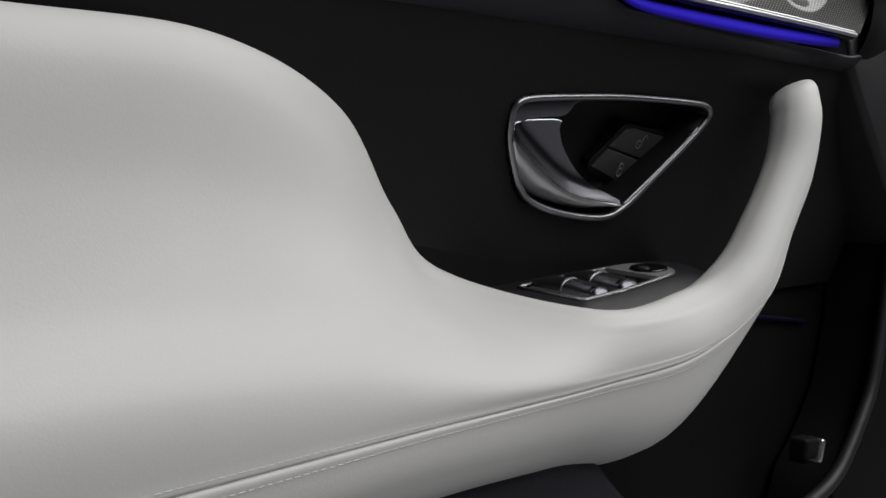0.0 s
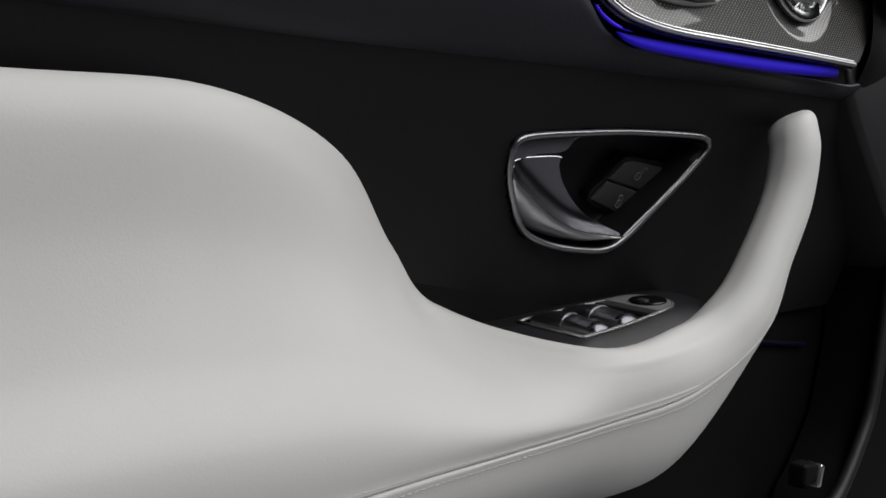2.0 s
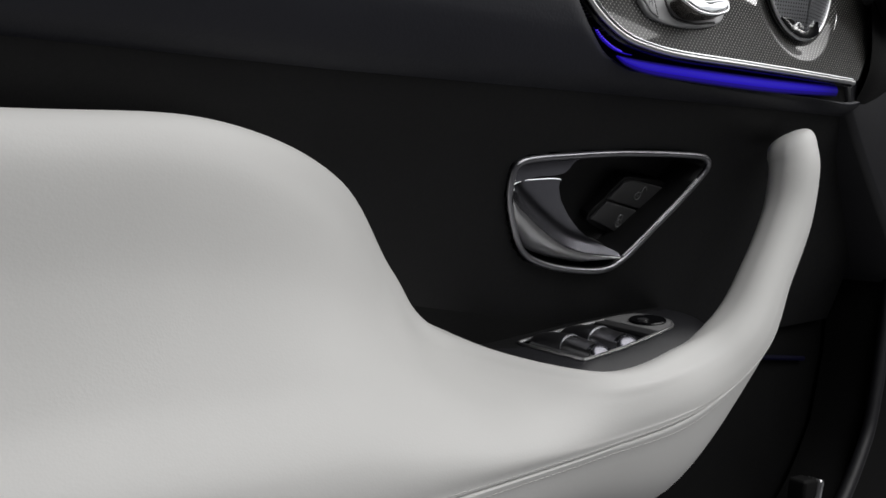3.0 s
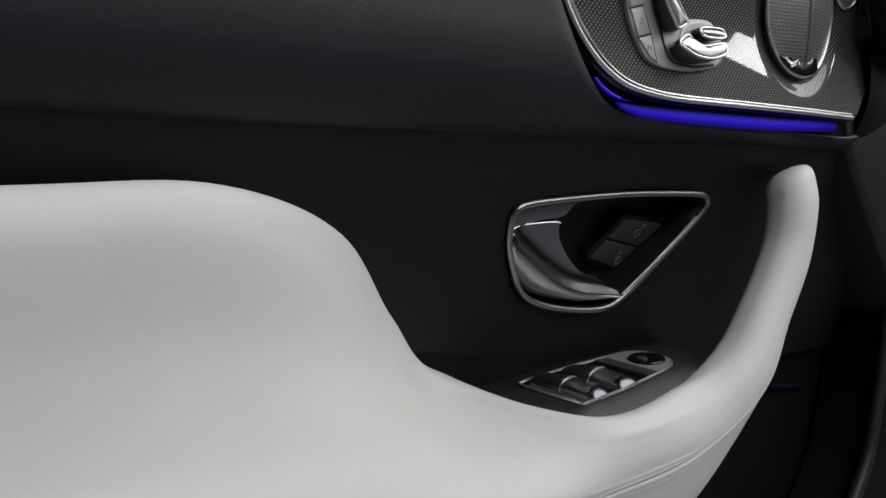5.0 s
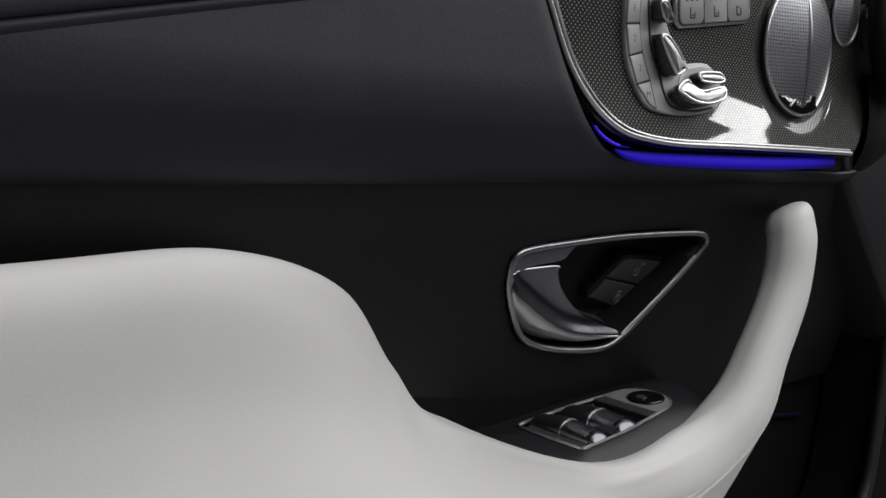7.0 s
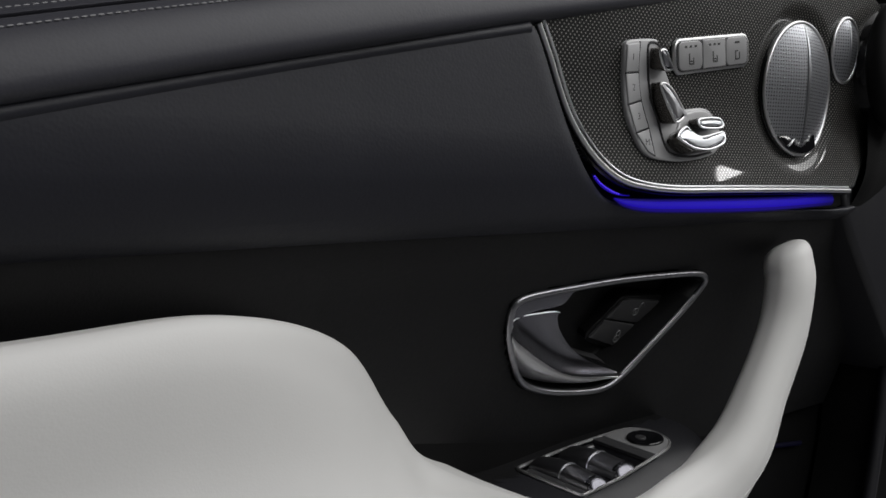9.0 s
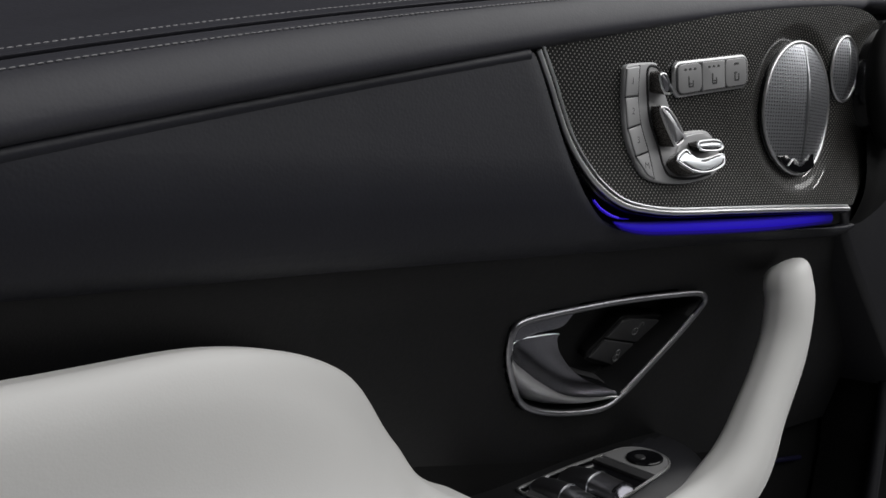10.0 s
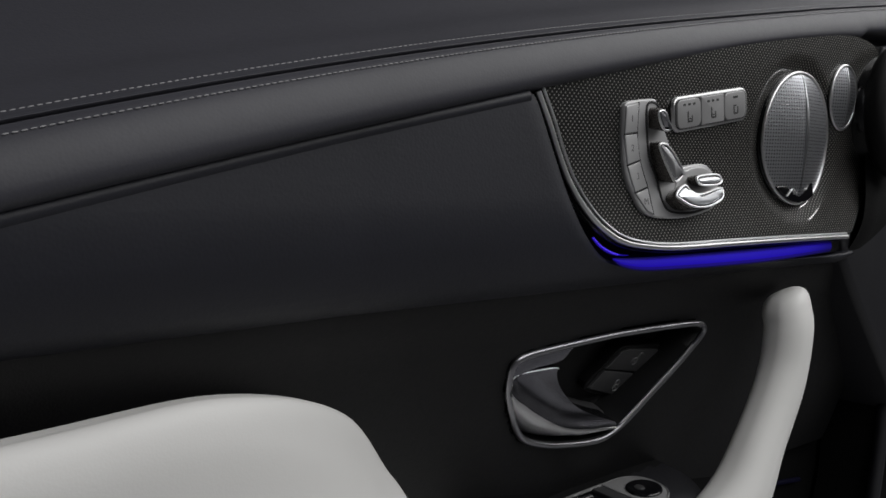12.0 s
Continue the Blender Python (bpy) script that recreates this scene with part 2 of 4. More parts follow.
def stitches(lines, length, gap, radius, lift):
    """Short thread bars along paths, joined."""
    bm = bmesh.new()
    for path in lines:
        path = np.array(path)
        s = np.concatenate([[0], np.cumsum(np.linalg.norm(np.diff(path, axis=0), axis=1))])
        for a in np.arange(0, s[-1] - length, length + gap):
            p, q = (np.array([np.interp(v, s, path[:, i]) for i in range(3)]) for v in (a, a + length))
            p, q = p + lift, q + lift
            t = (q - p) / np.linalg.norm(q - p)
            u = np.cross(t, (0, 0.6, 0.8))
            u /= np.linalg.norm(u)
            w = np.cross(u, t)
            ends = []
            for c, r in ((p, 0.55), (p + 0.25 * (q - p), 1), (p + 0.75 * (q - p), 1), (q, 0.55)):
                ends.append([bm.verts.new(c + r * radius * (math.cos(k) * u + math.sin(k) * w)) for k in (0.78, 2.36, 3.93, 5.5)])
            for e, f in zip(ends, ends[1:]):
                for i in range(4):
                    bm.faces.new((e[i], e[(i + 1) % 4], f[(i + 1) % 4], f[i]))
            bm.faces.new(ends[0]), bm.faces.new(ends[-1])
    return bm


# ---- the door card: black leather panel, belt pad, lower panel ----
QZ = [0.60, 0.72, 0.77, 0.847, 0.866, 0.887, 0.903, 0.925, 0.96, 1.06]
QY = [-0.030, -0.075, -0.0915, -0.115, -0.1235, -0.139, -0.1495, -0.1540, -0.1520, -0.1480]


def card_y(x, z):
    zz = np.linspace(-0.012, 0.012, 7) + z
    return float(np.mean(np.interp(zz, QZ, QY))) - 0.085 * (max(x, -0.27) + 0.13)


def seam_z(x):
    return 1.0285 + 0.19 * x - 0.053 * x * x - 0.17 * max(x, 0.0) ** 2 * (1 if x < 0.2 else 0.5)


BEZ = spline([(-0.1388, 0.8228), (-0.1402, 0.8352), (-0.1379, 0.8418), (-0.1280, 0.8452), (-0.0992, 0.8475), (-0.0506, 0.8498), (0.0046, 0.8496), (0.0280, 0.8480), (0.0354, 0.8427), (0.0331, 0.8362), (0.0179, 0.8190), (-0.0032, 0.7989), (-0.0239, 0.7796), (-0.0424, 0.7716), (-0.0747, 0.7738), (-0.1036, 0.7804), (-0.1203, 0.7897), (-0.1323, 0.8078)], 140, True)
BEZ = inset(BEZ, -0.0014)
HOLE = inset(BEZ, 0.0012)


def in_cup(x, z):
    """Whether a place on the card lies inside the handle's cut-out."""
    if not (-0.15 < x < 0.05 and 0.755 < z < 0.86):
        return False
    a, b = HOLE, np.roll(HOLE, -1, 0)
    cross = (a[:, 1] > z) != (b[:, 1] > z)
    dz = np.where(cross, b[:, 1] - a[:, 1], 1.0)
    return int(np.sum(cross & (x < (b[:, 0] - a[:, 0]) * (z - a[:, 1]) / dz + a[:, 0]))) % 2 == 1


door = thing("door_card", "black leather car door card with stitched belt pad", "car door")

# outline of the opening for the trim, from the upper corner down and round to the front
OPEN = spline([(-0.1605, 0.9935), (-0.1561, 0.9862), (-0.1468, 0.9640), (-0.1392, 0.9460), (-0.1322, 0.9325), (-0.1228, 0.9195), (-0.1124, 0.9100), (-0.1011, 0.9035), (-0.0887, 0.8998), (-0.0709, 0.8962), (-0.0306, 0.8933), (0.0315, 0.8916), (0.1017, 0.8907), (0.1640, 0.8898), (0.1800, 0.8915)], 260)
CREASE = 0.8865
rim_outer = []
for k in np.linspace(0, 1, 260):
    if k < 0.30:
        rim_outer.append((-0.58, np.interp(k, [0, 0.30], [seam_z(-0.58), CREASE])))
    else:
        rim_outer.append((np.interp(k, [0.30, 0.62, 1.0], [-0.58, -0.075, 0.192]), np.interp(k, [0.30, 0.9, 1.0], [CREASE, 0.8835, 0.8825])))
rows = []
for u, (cx, cz), (ox, oz) in zip(np.linspace(0, 1, 260), OPEN, rim_outer):
    r = []
    roll = float(np.interp(u, [0, 0.25, 0.45, 1], [0.002, 0.003, 0.011, 0.011]))
    for back, off in ((0.016, -0.004), (0.008, -0.0035), (0.003, -0.0022), (0.0008, -0.0008)):
        d = np.array([ox - cx, oz - cz])
        d /= np.linalg.norm(d)
        x, z = cx + d[0] * (off + 0.0035), cz + d[1] * (off + 0.0035)
        r.append((x, card_y(x, z) + back + roll, z))
    for v in np.linspace(0.0, 1, 70)[1:] ** 1.2:
        x, z = cx + (ox - cx) * v, cz + (oz - cz) * v
        lip = roll * max(0.0, 1 - v * math.hypot(ox - cx, oz - cz) / 0.012) ** 2
        swell = 0.015 * float(np.interp(u, [0.36, 0.50, 1.0], [0.0, 1.0, 0.9])) * math.exp(-(v * math.hypot(ox - cx, oz - cz) / 0.008) ** 2)
        r.append((x, card_y(x, z) + lip - swell + 0.0035 * max(0.0, 1 - (z - oz) / 0.016) ** 2 * v, z))
    rows.append(r)
    x, z = r[-1][0], r[-1][2]
    r.extend([(x, card_y(x, z) + 0.0065, z - 0.0020), (x, card_y(x, z) + 0.016, z - 0.003)])
part("upper_panel", grid(rows), BLACK, door, "soft black leather upper panel")
rows = []
for x in np.linspace(-0.58, 0.30, 330):
    crest = float(np.interp(x, [-0.58, -0.075, 0.2, 0.3], [0.8877, 0.8860, 0.8842, 0.8832]))
    rows.append([(x, card_y(x, z) + 0.002 + 0.0045 * max(0.0, 1 - (crest - z) / 0.020) ** 2 + (0.03 if in_cup(x, z) else 0.0), z) for z in np.linspace(0.70, crest, 110)])
part("recess_panel", grid(rows), RECESS, door, "matt black recessed panel under the crease")

# front end of the card, past the trim
rows = []
for x in np.linspace(0.19, 0.42, 24):
    rows.append([(x, card_y(x, z) + 0.25 * max(0, x - 0.205) + 0.004, z) for z in np.linspace(0.70, 1.0, 50)])
part("front_panel", grid(rows), DEEP, door)

# belt pad: y and z from the lower seam up to the stitched groove, then back from the groove
PAD = [(0.016, -0.0040), (0.006, -0.0012), (0.0015, 0.0012), (0.0000, 0.0045), (0.0005, 0.0095), (0.0022, 0.0150), (0.0050, 0.0202), (0.0082, 0.0238), (0.0105, 0.0254), (0.0120, 0.0260), (0.0180, 0.0244), (0.0140, 0.0274), (0.0160, 0.0288), (0.0205, 0.0310), (0.045, 0.0420), (0.100, 0.0530), (0.21, 0.066)]


def groove_z(x):
    return 1.0499 + 0.1645 * x - 0.0429 * x * x + 0.0936 * min(x, 0.16) ** 3


def pad_point(x, k):
    dy, dz = k
    z0 = seam_z(min(x, 0.2)) + 0.11 * max(0.0, x - 0.2)
    lift = (groove_z(x) - z0) / 0.0256
    z = z0 + dz if dz < 0 else z0 + dz * lift if dz < 0.0262 else groove_z(x) + dz - 0.0256
    z += 0.40 * max(0.0, dy - 0.05) * max(0.0, min(1.0, (0.02 - x) / 0.15))
    return (x, -0.153 - 0.04 * (max(x, -0.27) + 0.13) + dy, z)


edge = [(x, card_y(x, seam_z(x) - 0.004) + 0.0024, seam_z(x) - 0.0038) for x in np.linspace(-0.58, -0.1665, 60)]
part("panel_edge", tube(edge, 0.0036, 12), BLACK, door, "rolled leather edge under the belt")
prof = knots(PAD, 70)
xs = np.linspace(-0.60, 0.62, 140)
pad = part("belt_pad", grid([[pad_point(x, k) for k in prof] for x in xs]), BELT, door, "black leather belt pad with a twin-stitched seam")
thread = [[pad_point(x, k) for x in np.linspace(-0.55, 0.55, 300)] for k in ((0.0070, 0.0229), (0.0192, 0.0302))]
tagged(part("stitching", stitches(thread, 0.0021, 0.0010, 0.00038, np.array((0, -0.0002, 0.0001))), GREY_THREAD, pad, "grey twin stitching"), kind="stuff")

# ---- the white armrest: a lofted leather body from the rear pad to the grip ----
G = dict(
    back=[(-0.58, -0.105, 0.826), (-0.42, -0.105, 0.828), (-0.33, -0.098, 0.826), (-0.262, -0.08, 0.803), (-0.212, -0.066, 0.768), (-0.176, -0.06, 0.738), (-0.118, -0.11, 0.705), (-0.045, -0.135, 0.705)],
    edge=[(-0.58, -0.134, 0.853), (-0.42, -0.133, 0.857), (-0.331, -0.124, 0.8565), (-0.2585, -0.106, 0.832), (-0.212, -0.088, 0.783), (-0.178, -0.09, 0.746), (-0.121, -0.157, 0.7245), (-0.04, -0.158, 0.7275)],
    brow=[(-0.58, -0.148, 0.842), (-0.42, -0.1465, 0.843), (-0.336, -0.1375, 0.84), (-0.27, -0.1195, 0.815), (-0.223, -0.103, 0.769), (-0.186, -0.108, 0.737), (-0.124, -0.1705, 0.7205), (-0.037, -0.1715, 0.7225)],
    pad=[(-0.58, -0.15, 0.797), (-0.42, -0.147, 0.797), (-0.341, -0.14, 0.793), (-0.283, -0.132, 0.78), (-0.235, -0.1225, 0.7515), (-0.192, -0.132, 0.727), (-0.127, -0.1755, 0.713), (-0.034, -0.1775, 0.7165)],
    dip=[(-0.58, -0.16, 0.755), (-0.42, -0.1575, 0.755), (-0.346, -0.154, 0.751), (-0.291, -0.151, 0.746), (-0.243, -0.148, 0.732), (-0.198, -0.157, 0.716), (-0.13, -0.1792, 0.7035), (-0.032, -0.1815, 0.7075)],
    crest=[(-0.58, -0.177, 0.724), (-0.42, -0.176, 0.722), (-0.351, -0.174, 0.718), (-0.298, -0.173, 0.714), (-0.25, -0.173, 0.707), (-0.203, -0.176, 0.7), (-0.134, -0.1803, 0.6955), (-0.031, -0.1824, 0.6995)],
    seam=[(-0.58, -0.1745, 0.687), (-0.42, -0.1745, 0.688), (-0.36, -0.1745, 0.6882), (-0.308, -0.1745, 0.6883), (-0.258, -0.1745, 0.6883), (-0.208, -0.176, 0.6882), (-0.1405, -0.1793, 0.6892), (-0.051, -0.1812, 0.6932)],
    front=[(-0.58, -0.1695, 0.662), (-0.42, -0.1695, 0.664), (-0.36, -0.1695, 0.665), (-0.31, -0.1695, 0.665), (-0.26, -0.1695, 0.665), (-0.21, -0.1695, 0.663), (-0.145, -0.1700, 0.66), (-0.046, -0.1710, 0.656)],
    low=[(-0.58, -0.15, 0.643), (-0.42, -0.15, 0.645), (-0.36, -0.15, 0.646), (-0.312, -0.15, 0.646), (-0.262, -0.15, 0.644), (-0.212, -0.149, 0.642), (-0.143, -0.148, 0.6375), (-0.045, -0.152, 0.6345)],
    under=[(-0.58, -0.1, 0.64), (-0.42, -0.1, 0.64), (-0.36, -0.1, 0.64), (-0.312, -0.1, 0.64), (-0.262, -0.1, 0.638), (-0.212, -0.1, 0.635), (-0.145, -0.11, 0.632), (-0.045, -0.125, 0.63)])
# the grip: a round bar, x, y, z and radius of its centre line; each guide runs on at its own angle round it
GRIP = [(0.0188, -0.165, 0.7275, 0.0208), (0.0553, -0.165, 0.7668, 0.0175), (0.0850, -0.164, 0.8050, 0.0174), (0.0980, -0.162, 0.8370, 0.0177), (0.1022, -0.158, 0.8515, 0.0178), (0.1038, -0.156, 0.8580, 0.0170), (0.1047, -0.1545, 0.8615, 0.0148), (0.1053, -0.1536, 0.8636, 0.0110), (0.1056, -0.1531, 0.8646, 0.0062), (0.1057, -0.1530, 0.8649, 0.0020)]
ANGLE = dict(back=-40, edge=0, brow=28, pad=58, dip=88, crest=114, seam=142, front=168, low=202, under=255)
axis = np.array([g[:3] for g in GRIP])
tang = np.gradient(np.vstack([(-0.04, -0.163, 0.690), axis]), axis=0)[1:]
for c, t, g in zip(axis, tang, GRIP):
    t = t / np.linalg.norm(t)
    a = np.array((-1.0, 0.0, 0.35))
    a -= a.dot(t) * t
    a /= np.linalg.norm(a)
    b = np.cross(t, a)
    creep = float(np.interp(g[2], [0.727, 0.767, 0.805, 0.850], [30, 24, 15, 0]))
    slant = float(np.interp(g[2], [0.767, 0.805, 0.837, 0.852, 0.859], [0.0, 0.05, 0.24, 0.45, 0.55]))
    flare = 1.0 + float(np.interp(g[2], [0.83, 0.85, 0.859], [0.0, 0.04, 0.06]))
    for key, deg in ANGLE.items():
        deg -= creep * dict(dip=0.2, crest=0.5, seam=1.0, front=0.9, low=0.4).get(key, 0.0)
        G[key].append(tuple(c + g[3] * (math.cos(radians(deg)) * (flare if math.cos(radians(deg)) > 0 else 1.0) * (a - slant * t) + math.sin(radians(deg)) * b)))
NU = 170
guides = [knots(v, NU) for v in G.values()]
names = list(G)
rows, seam_path, thread_lines = [], [], ([], [])
for u in range(NU):
    ring = [g[u] for g in guides]
    k = len(ring)
    r, at = [], 0
    for i in range(k):
        a, b, c, d = ring[(i - 1) % k], ring[i], ring[(i + 1) % k], ring[(i + 2) % k]
        steps = np.linspace(0, 1, 10, endpoint=False)
        if names[(i + 1) % k] == "seam":
            steps = (0, 0.15, 0.3, 0.45, 0.6, 0.72, 0.82, 0.89, 0.935, 0.965, 0.985)
        if names[i] == "seam":
            at = len(r)
            steps = (0, 0.03, 0.07, 0.12, 0.19, 0.28, 0.4, 0.55, 0.7, 0.85)
        for w in steps:
            r.append(0.5 * (2 * b + (c - a) * w + (2 * a - 5 * b + 4 * c - d) * w * w + (3 * b - a - 3 * c + d) * w ** 3))
    fold = np.array((0.0, -1.0, 0.1))
    for k_, push in ((-4, 0.0002), (-3, 0.0003), (-2, 0.0003), (-1, -0.0002), (0, -0.0009), (1, 0.0000), (2, 0.0006), (3, 0.0006), (4, 0.0003)):
        r[at + k_] = r[at + k_] + push * fold
    thread_lines[0].append(r[at - 4])
    thread_lines[1].append(r[at + 4])
    rows.append(r)
armrest = thing("armrest", "off-white leather armrest sweeping up into a pull grip on the door", "armrest")
bm = grid(rows, close_v=True)
bm.verts.ensure_lookup_table()
n = len(rows[0])
bm.faces.new([bm.verts[i] for i in range(n)])
bm.faces.new([bm.verts[(NU - 1) * n + i] for i in range(n)])
body = part("body", bm, WHITE, armrest)
tagged(part("stitching", stitches([l[8:140] for l in thread_lines], 0.0026, 0.0014, 0.00022, np.array((0, -0.0001, 0.0))), WHITE_THREAD, body, "off-white twin stitching"), kind="stuff")

# ---- carbon trim with its chrome strip and blue light ----
trim = thing("trim_panel", "glossy dark carbon-weave trim panel framed by a satin chrome strip", "door trim")
strip_path = spline([(-0.1577, 0.9953), (-0.1527, 0.9867), (-0.1468, 0.9764), (-0.1403, 0.9629), (-0.1327, 0.9481), (-0.1227, 0.9342), (-0.1106, 0.9225), (-0.0956, 0.9139), (-0.0765, 0.9097), (-0.045, 0.9071), (0.0146, 0.9066), (0.0831, 0.9059), (0.1627, 0.9046)], 130)
d = np.gradient(strip_path, axis=0)
d /= np.linalg.norm(d, axis=1, keepdims=True)
side = np.stack([d[:, 1], -d[:, 0]], 1)
front_low = [(0.172, 0.9065), (0.1809, 0.9133), (0.2021, 0.9326), (0.2181, 0.946), (0.2327, 0.9597)]
front_high = [(0.2327, 0.9597), (0.2176, 0.9722), (0.1997, 0.9927), (0.1922, 1.0121), (0.1952, 1.0254), (0.2046, 1.0371), (0.2116, 1.0442), (0.2038, 1.0502), (0.1900, 1.0537), (0.1723, 1.0550)]
belt_line = [(x, seam_z(x) + 0.002) for x in np.linspace(-0.155, 0.150, 40)]
lower = spline(np.vstack([(strip_path - side * 0.0015)[::6], front_low]), 220)
upper = spline(np.vstack([belt_line, front_high[::-1]]), 220)


def bowl(x, z):
    """How far the face sinks round the loudspeaker."""
    rho = math.hypot((x - 0.0988) / 0.057, (z - 0.9755) / 0.0615)
    f = min(1.0, max(0.0, (1.0 - rho) / 0.22))
    return -0.0026 * f * f * (3 - 2 * f)


part("backing", slab(np.vstack([OPEN[::2], [(0.30, 0.92), (0.30, 1.06), (0.05, 1.04), (-0.15, 1.004)]]), TRIM, -0.030, -0.016, 0.001), DEEP, trim)
rows = []
for a, b in zip(lower, upper):
    column = [TRIM(*a, -0.012)]
    for w in np.linspace(0, 1, 110):
        x, z = a + (b - a) * w
        column.append(TRIM(x, z, bowl(x, z)))
    rows.append(column)
rows.append([p + np.array((0.0, 0.012, 0.0)) for p in rows[-1]])
part("carbon_face", grid(rows), CARBON, trim, "lacquered carbon weave")
wide = np.interp(strip_path[:, 0], [-0.16, -0.12, -0.075, 0.2], [1.0, 1.0, 0.0, 0.0])[:, None]
part("chrome_strip", ring_round(strip_path + side * (0.0009 + 0.0006 * wide), TRIM, 0.0017, 0.0015, 10, False), CHROME, trim, "satin chrome strip")
part("inner_line", ring_round(strip_path - side * (0.0016 + 0.0016 * wide), TRIM, 0.0008, 0.0012, 8, False), BRIGHT, trim, "fine bright chrome line")
part("shadow_gap", ring_round(strip_path + side * (0.0030 + 0.0006 * wide), TRIM, 0.0012, -0.0015, 6, False), GLOSS, trim)

light = thing("ambient_light_strip", "glowing blue ambient light strip under the trim", "light strip")


def ribbon(above, below, h, swell):
    """A light guide's face between two lines on the trim."""
    A, B = spline(above, 90), spline(below, 90)
    return grid([[TRIM(*(a + (b - a) * f), h + swell * math.sin(math.pi * f)) for f in np.linspace(0, 1, 11)] for a, b in zip(A, B)])


guide = part("light_guide", ribbon([(-0.1004, 0.9027), (-0.085, 0.9019), (-0.0647, 0.9013), (-0.032, 0.9008), (0.0161, 0.9004), (0.070, 0.9003), (0.1476, 0.9010)], [(-0.0997, 0.9018), (-0.0916, 0.8969), (-0.0725, 0.8934), (-0.035, 0.8919), (0.0126, 0.8909), (0.0661, 0.8907), (0.144, 0.8927)], -0.0045, 0.0015), LED, light)
guide.data.materials.append(LED_EDGE)
guide.data.materials.append(LED_RIM)
for face in guide.data.polygons:
    face.material_index = (2, 1, 0, 0, 0, 0, 0, 1, 1, 2)[face.index % 10]
part("guide_end", ribbon([(-0.1161, 0.9170), (-0.1107, 0.9122), (-0.1032, 0.9081), (-0.0936, 0.9047), (-0.0864, 0.9038)], [(-0.1148, 0.9145), (-0.1104, 0.9097), (-0.1030, 0.9056), (-0.0939, 0.9037), (-0.0866, 0.9034)], -0.0035, 0.0006), LED_END, light, "upturned end of the blue light guide")
beads = [TRIM(*q, -0.0020) for q in spline([(-0.1150, 0.9152), (-0.1104, 0.9107), (-0.1030, 0.9066), (-0.0960, 0.9045)], 40)]
tagged(part("bead", stitches([beads], 0.0008, 0.0007, 0.0005, np.zeros(3)), LED_BEAD, light, "row of bright blue light points"), kind="stuff")


def lettering(name, text, centre, size, plane, h, material, parent):
    """Raised characters in the built-in font, centred on a place of a plane."""
    curve = bpy.data.curves.new(name, "FONT")
    curve.body, curve.size, curve.extrude, curve.align_x, curve.align_y = text, size, 0.0001, "CENTER", "CENTER"
    tmp = new(name, curve)
    bpy.context.view_layer.update()
    me = bpy.data.meshes.new_from_object(tmp.evaluated_get(bpy.context.evaluated_depsgraph_get()))
    bpy.data.objects.remove(tmp)
    for v in me.vertices:
        v.co = plane(centre[0] + v.co.x, centre[1] + v.co.y, h + v.co.z)
    me.materials.clear()
    me.materials.append(material)
    ob = new(name, me)
    ob.parent = parent
    return ob


# ---- seat control cluster ----
ctl = thing("seat_control", "silver seat-shaped adjustment cluster with memory buttons", "seat control")
plate = spline([(-0.0909, 0.9893), (-0.089, 0.9923), (-0.083, 0.9938), (-0.0651, 0.9957), (-0.0614, 0.9934), (-0.0581, 0.986), (-0.0487, 0.9715), (-0.0400, 0.9560), (-0.0260, 0.9568), (-0.0143, 0.9576), (-0.0065, 0.9555), (0.0017, 0.9474), (0.0031, 0.9366), (-0.0028, 0.9304), (-0.0144, 0.9267), (-0.0324, 0.9242), (-0.0493, 0.9238), (-0.0652, 0.9254), (-0.0749, 0.9294), (-0.0813, 0.9385), (-0.0869, 0.9498), (-0.0897, 0.9643), (-0.0908, 0.9803)], 120, True)
part("base_plate", slab(plate, TRIM, -0.002, 0.0030, 0.0014, cuts=np.arange(0.927, 0.992, 0.005)), SILVER, ctl)
col = [((-0.0905, 0.9905), (-0.0792, 0.9928)), ((-0.0904, 0.9738), (-0.0791, 0.9752)), ((-0.0874, 0.9560), (-0.0758, 0.9591)), ((-0.0813, 0.9400), (-0.0695, 0.9432)), ((-0.0715, 0.9288), (-0.0659, 0.9268))]
for (a, b), (c, e) in zip(col, col[1:]):
    q = np.array([a, b, e, c])
    m = q.mean(0)
    q = m + (q - m) * np.array((0.95, 0.94))
    quad = np.vstack([np.linspace(q[i], q[(i + 1) % 4], 6, endpoint=False) for i in range(4)])
    bt = part("memory_button", slab(quad, TRIM, 0.001, 0.0040, 0.0006), SILVER, ctl, "silver memory button")
    lettering("mark", "123M"[col.index((a, b))], m, 0.0055, TRIM, 0.00405, MARK, bt)
for a, b in col[1:-1]:
    part("joint", ring_round(np.linspace(a, b, 8), TRIM, 0.0005, 0.0036, 6, False), DARKICON, ctl, "dark joint between two buttons")
part("joint", ring_round(spline([b for _, b in col], 30), TRIM, 0.0005, 0.0034, 6, False), DARKICON, ctl, "dark joint beside the buttons")
loop = spline([(-0.054, 0.9813), (-0.0584, 0.9893), (-0.0637, 0.9932), (-0.070, 0.9927), (-0.0715, 0.9876), (-0.0698, 0.9752), (-0.0665, 0.9605), (-0.0599, 0.9474), (-0.0554, 0.934), (-0.0487, 0.9282), (-0.0293, 0.927), (-0.0093, 0.9299)], 90)
part("groove", ring_round(loop, TRIM, 0.0008, 0.0030, 6, False), DARKICON, ctl, "dark groove round the levers")
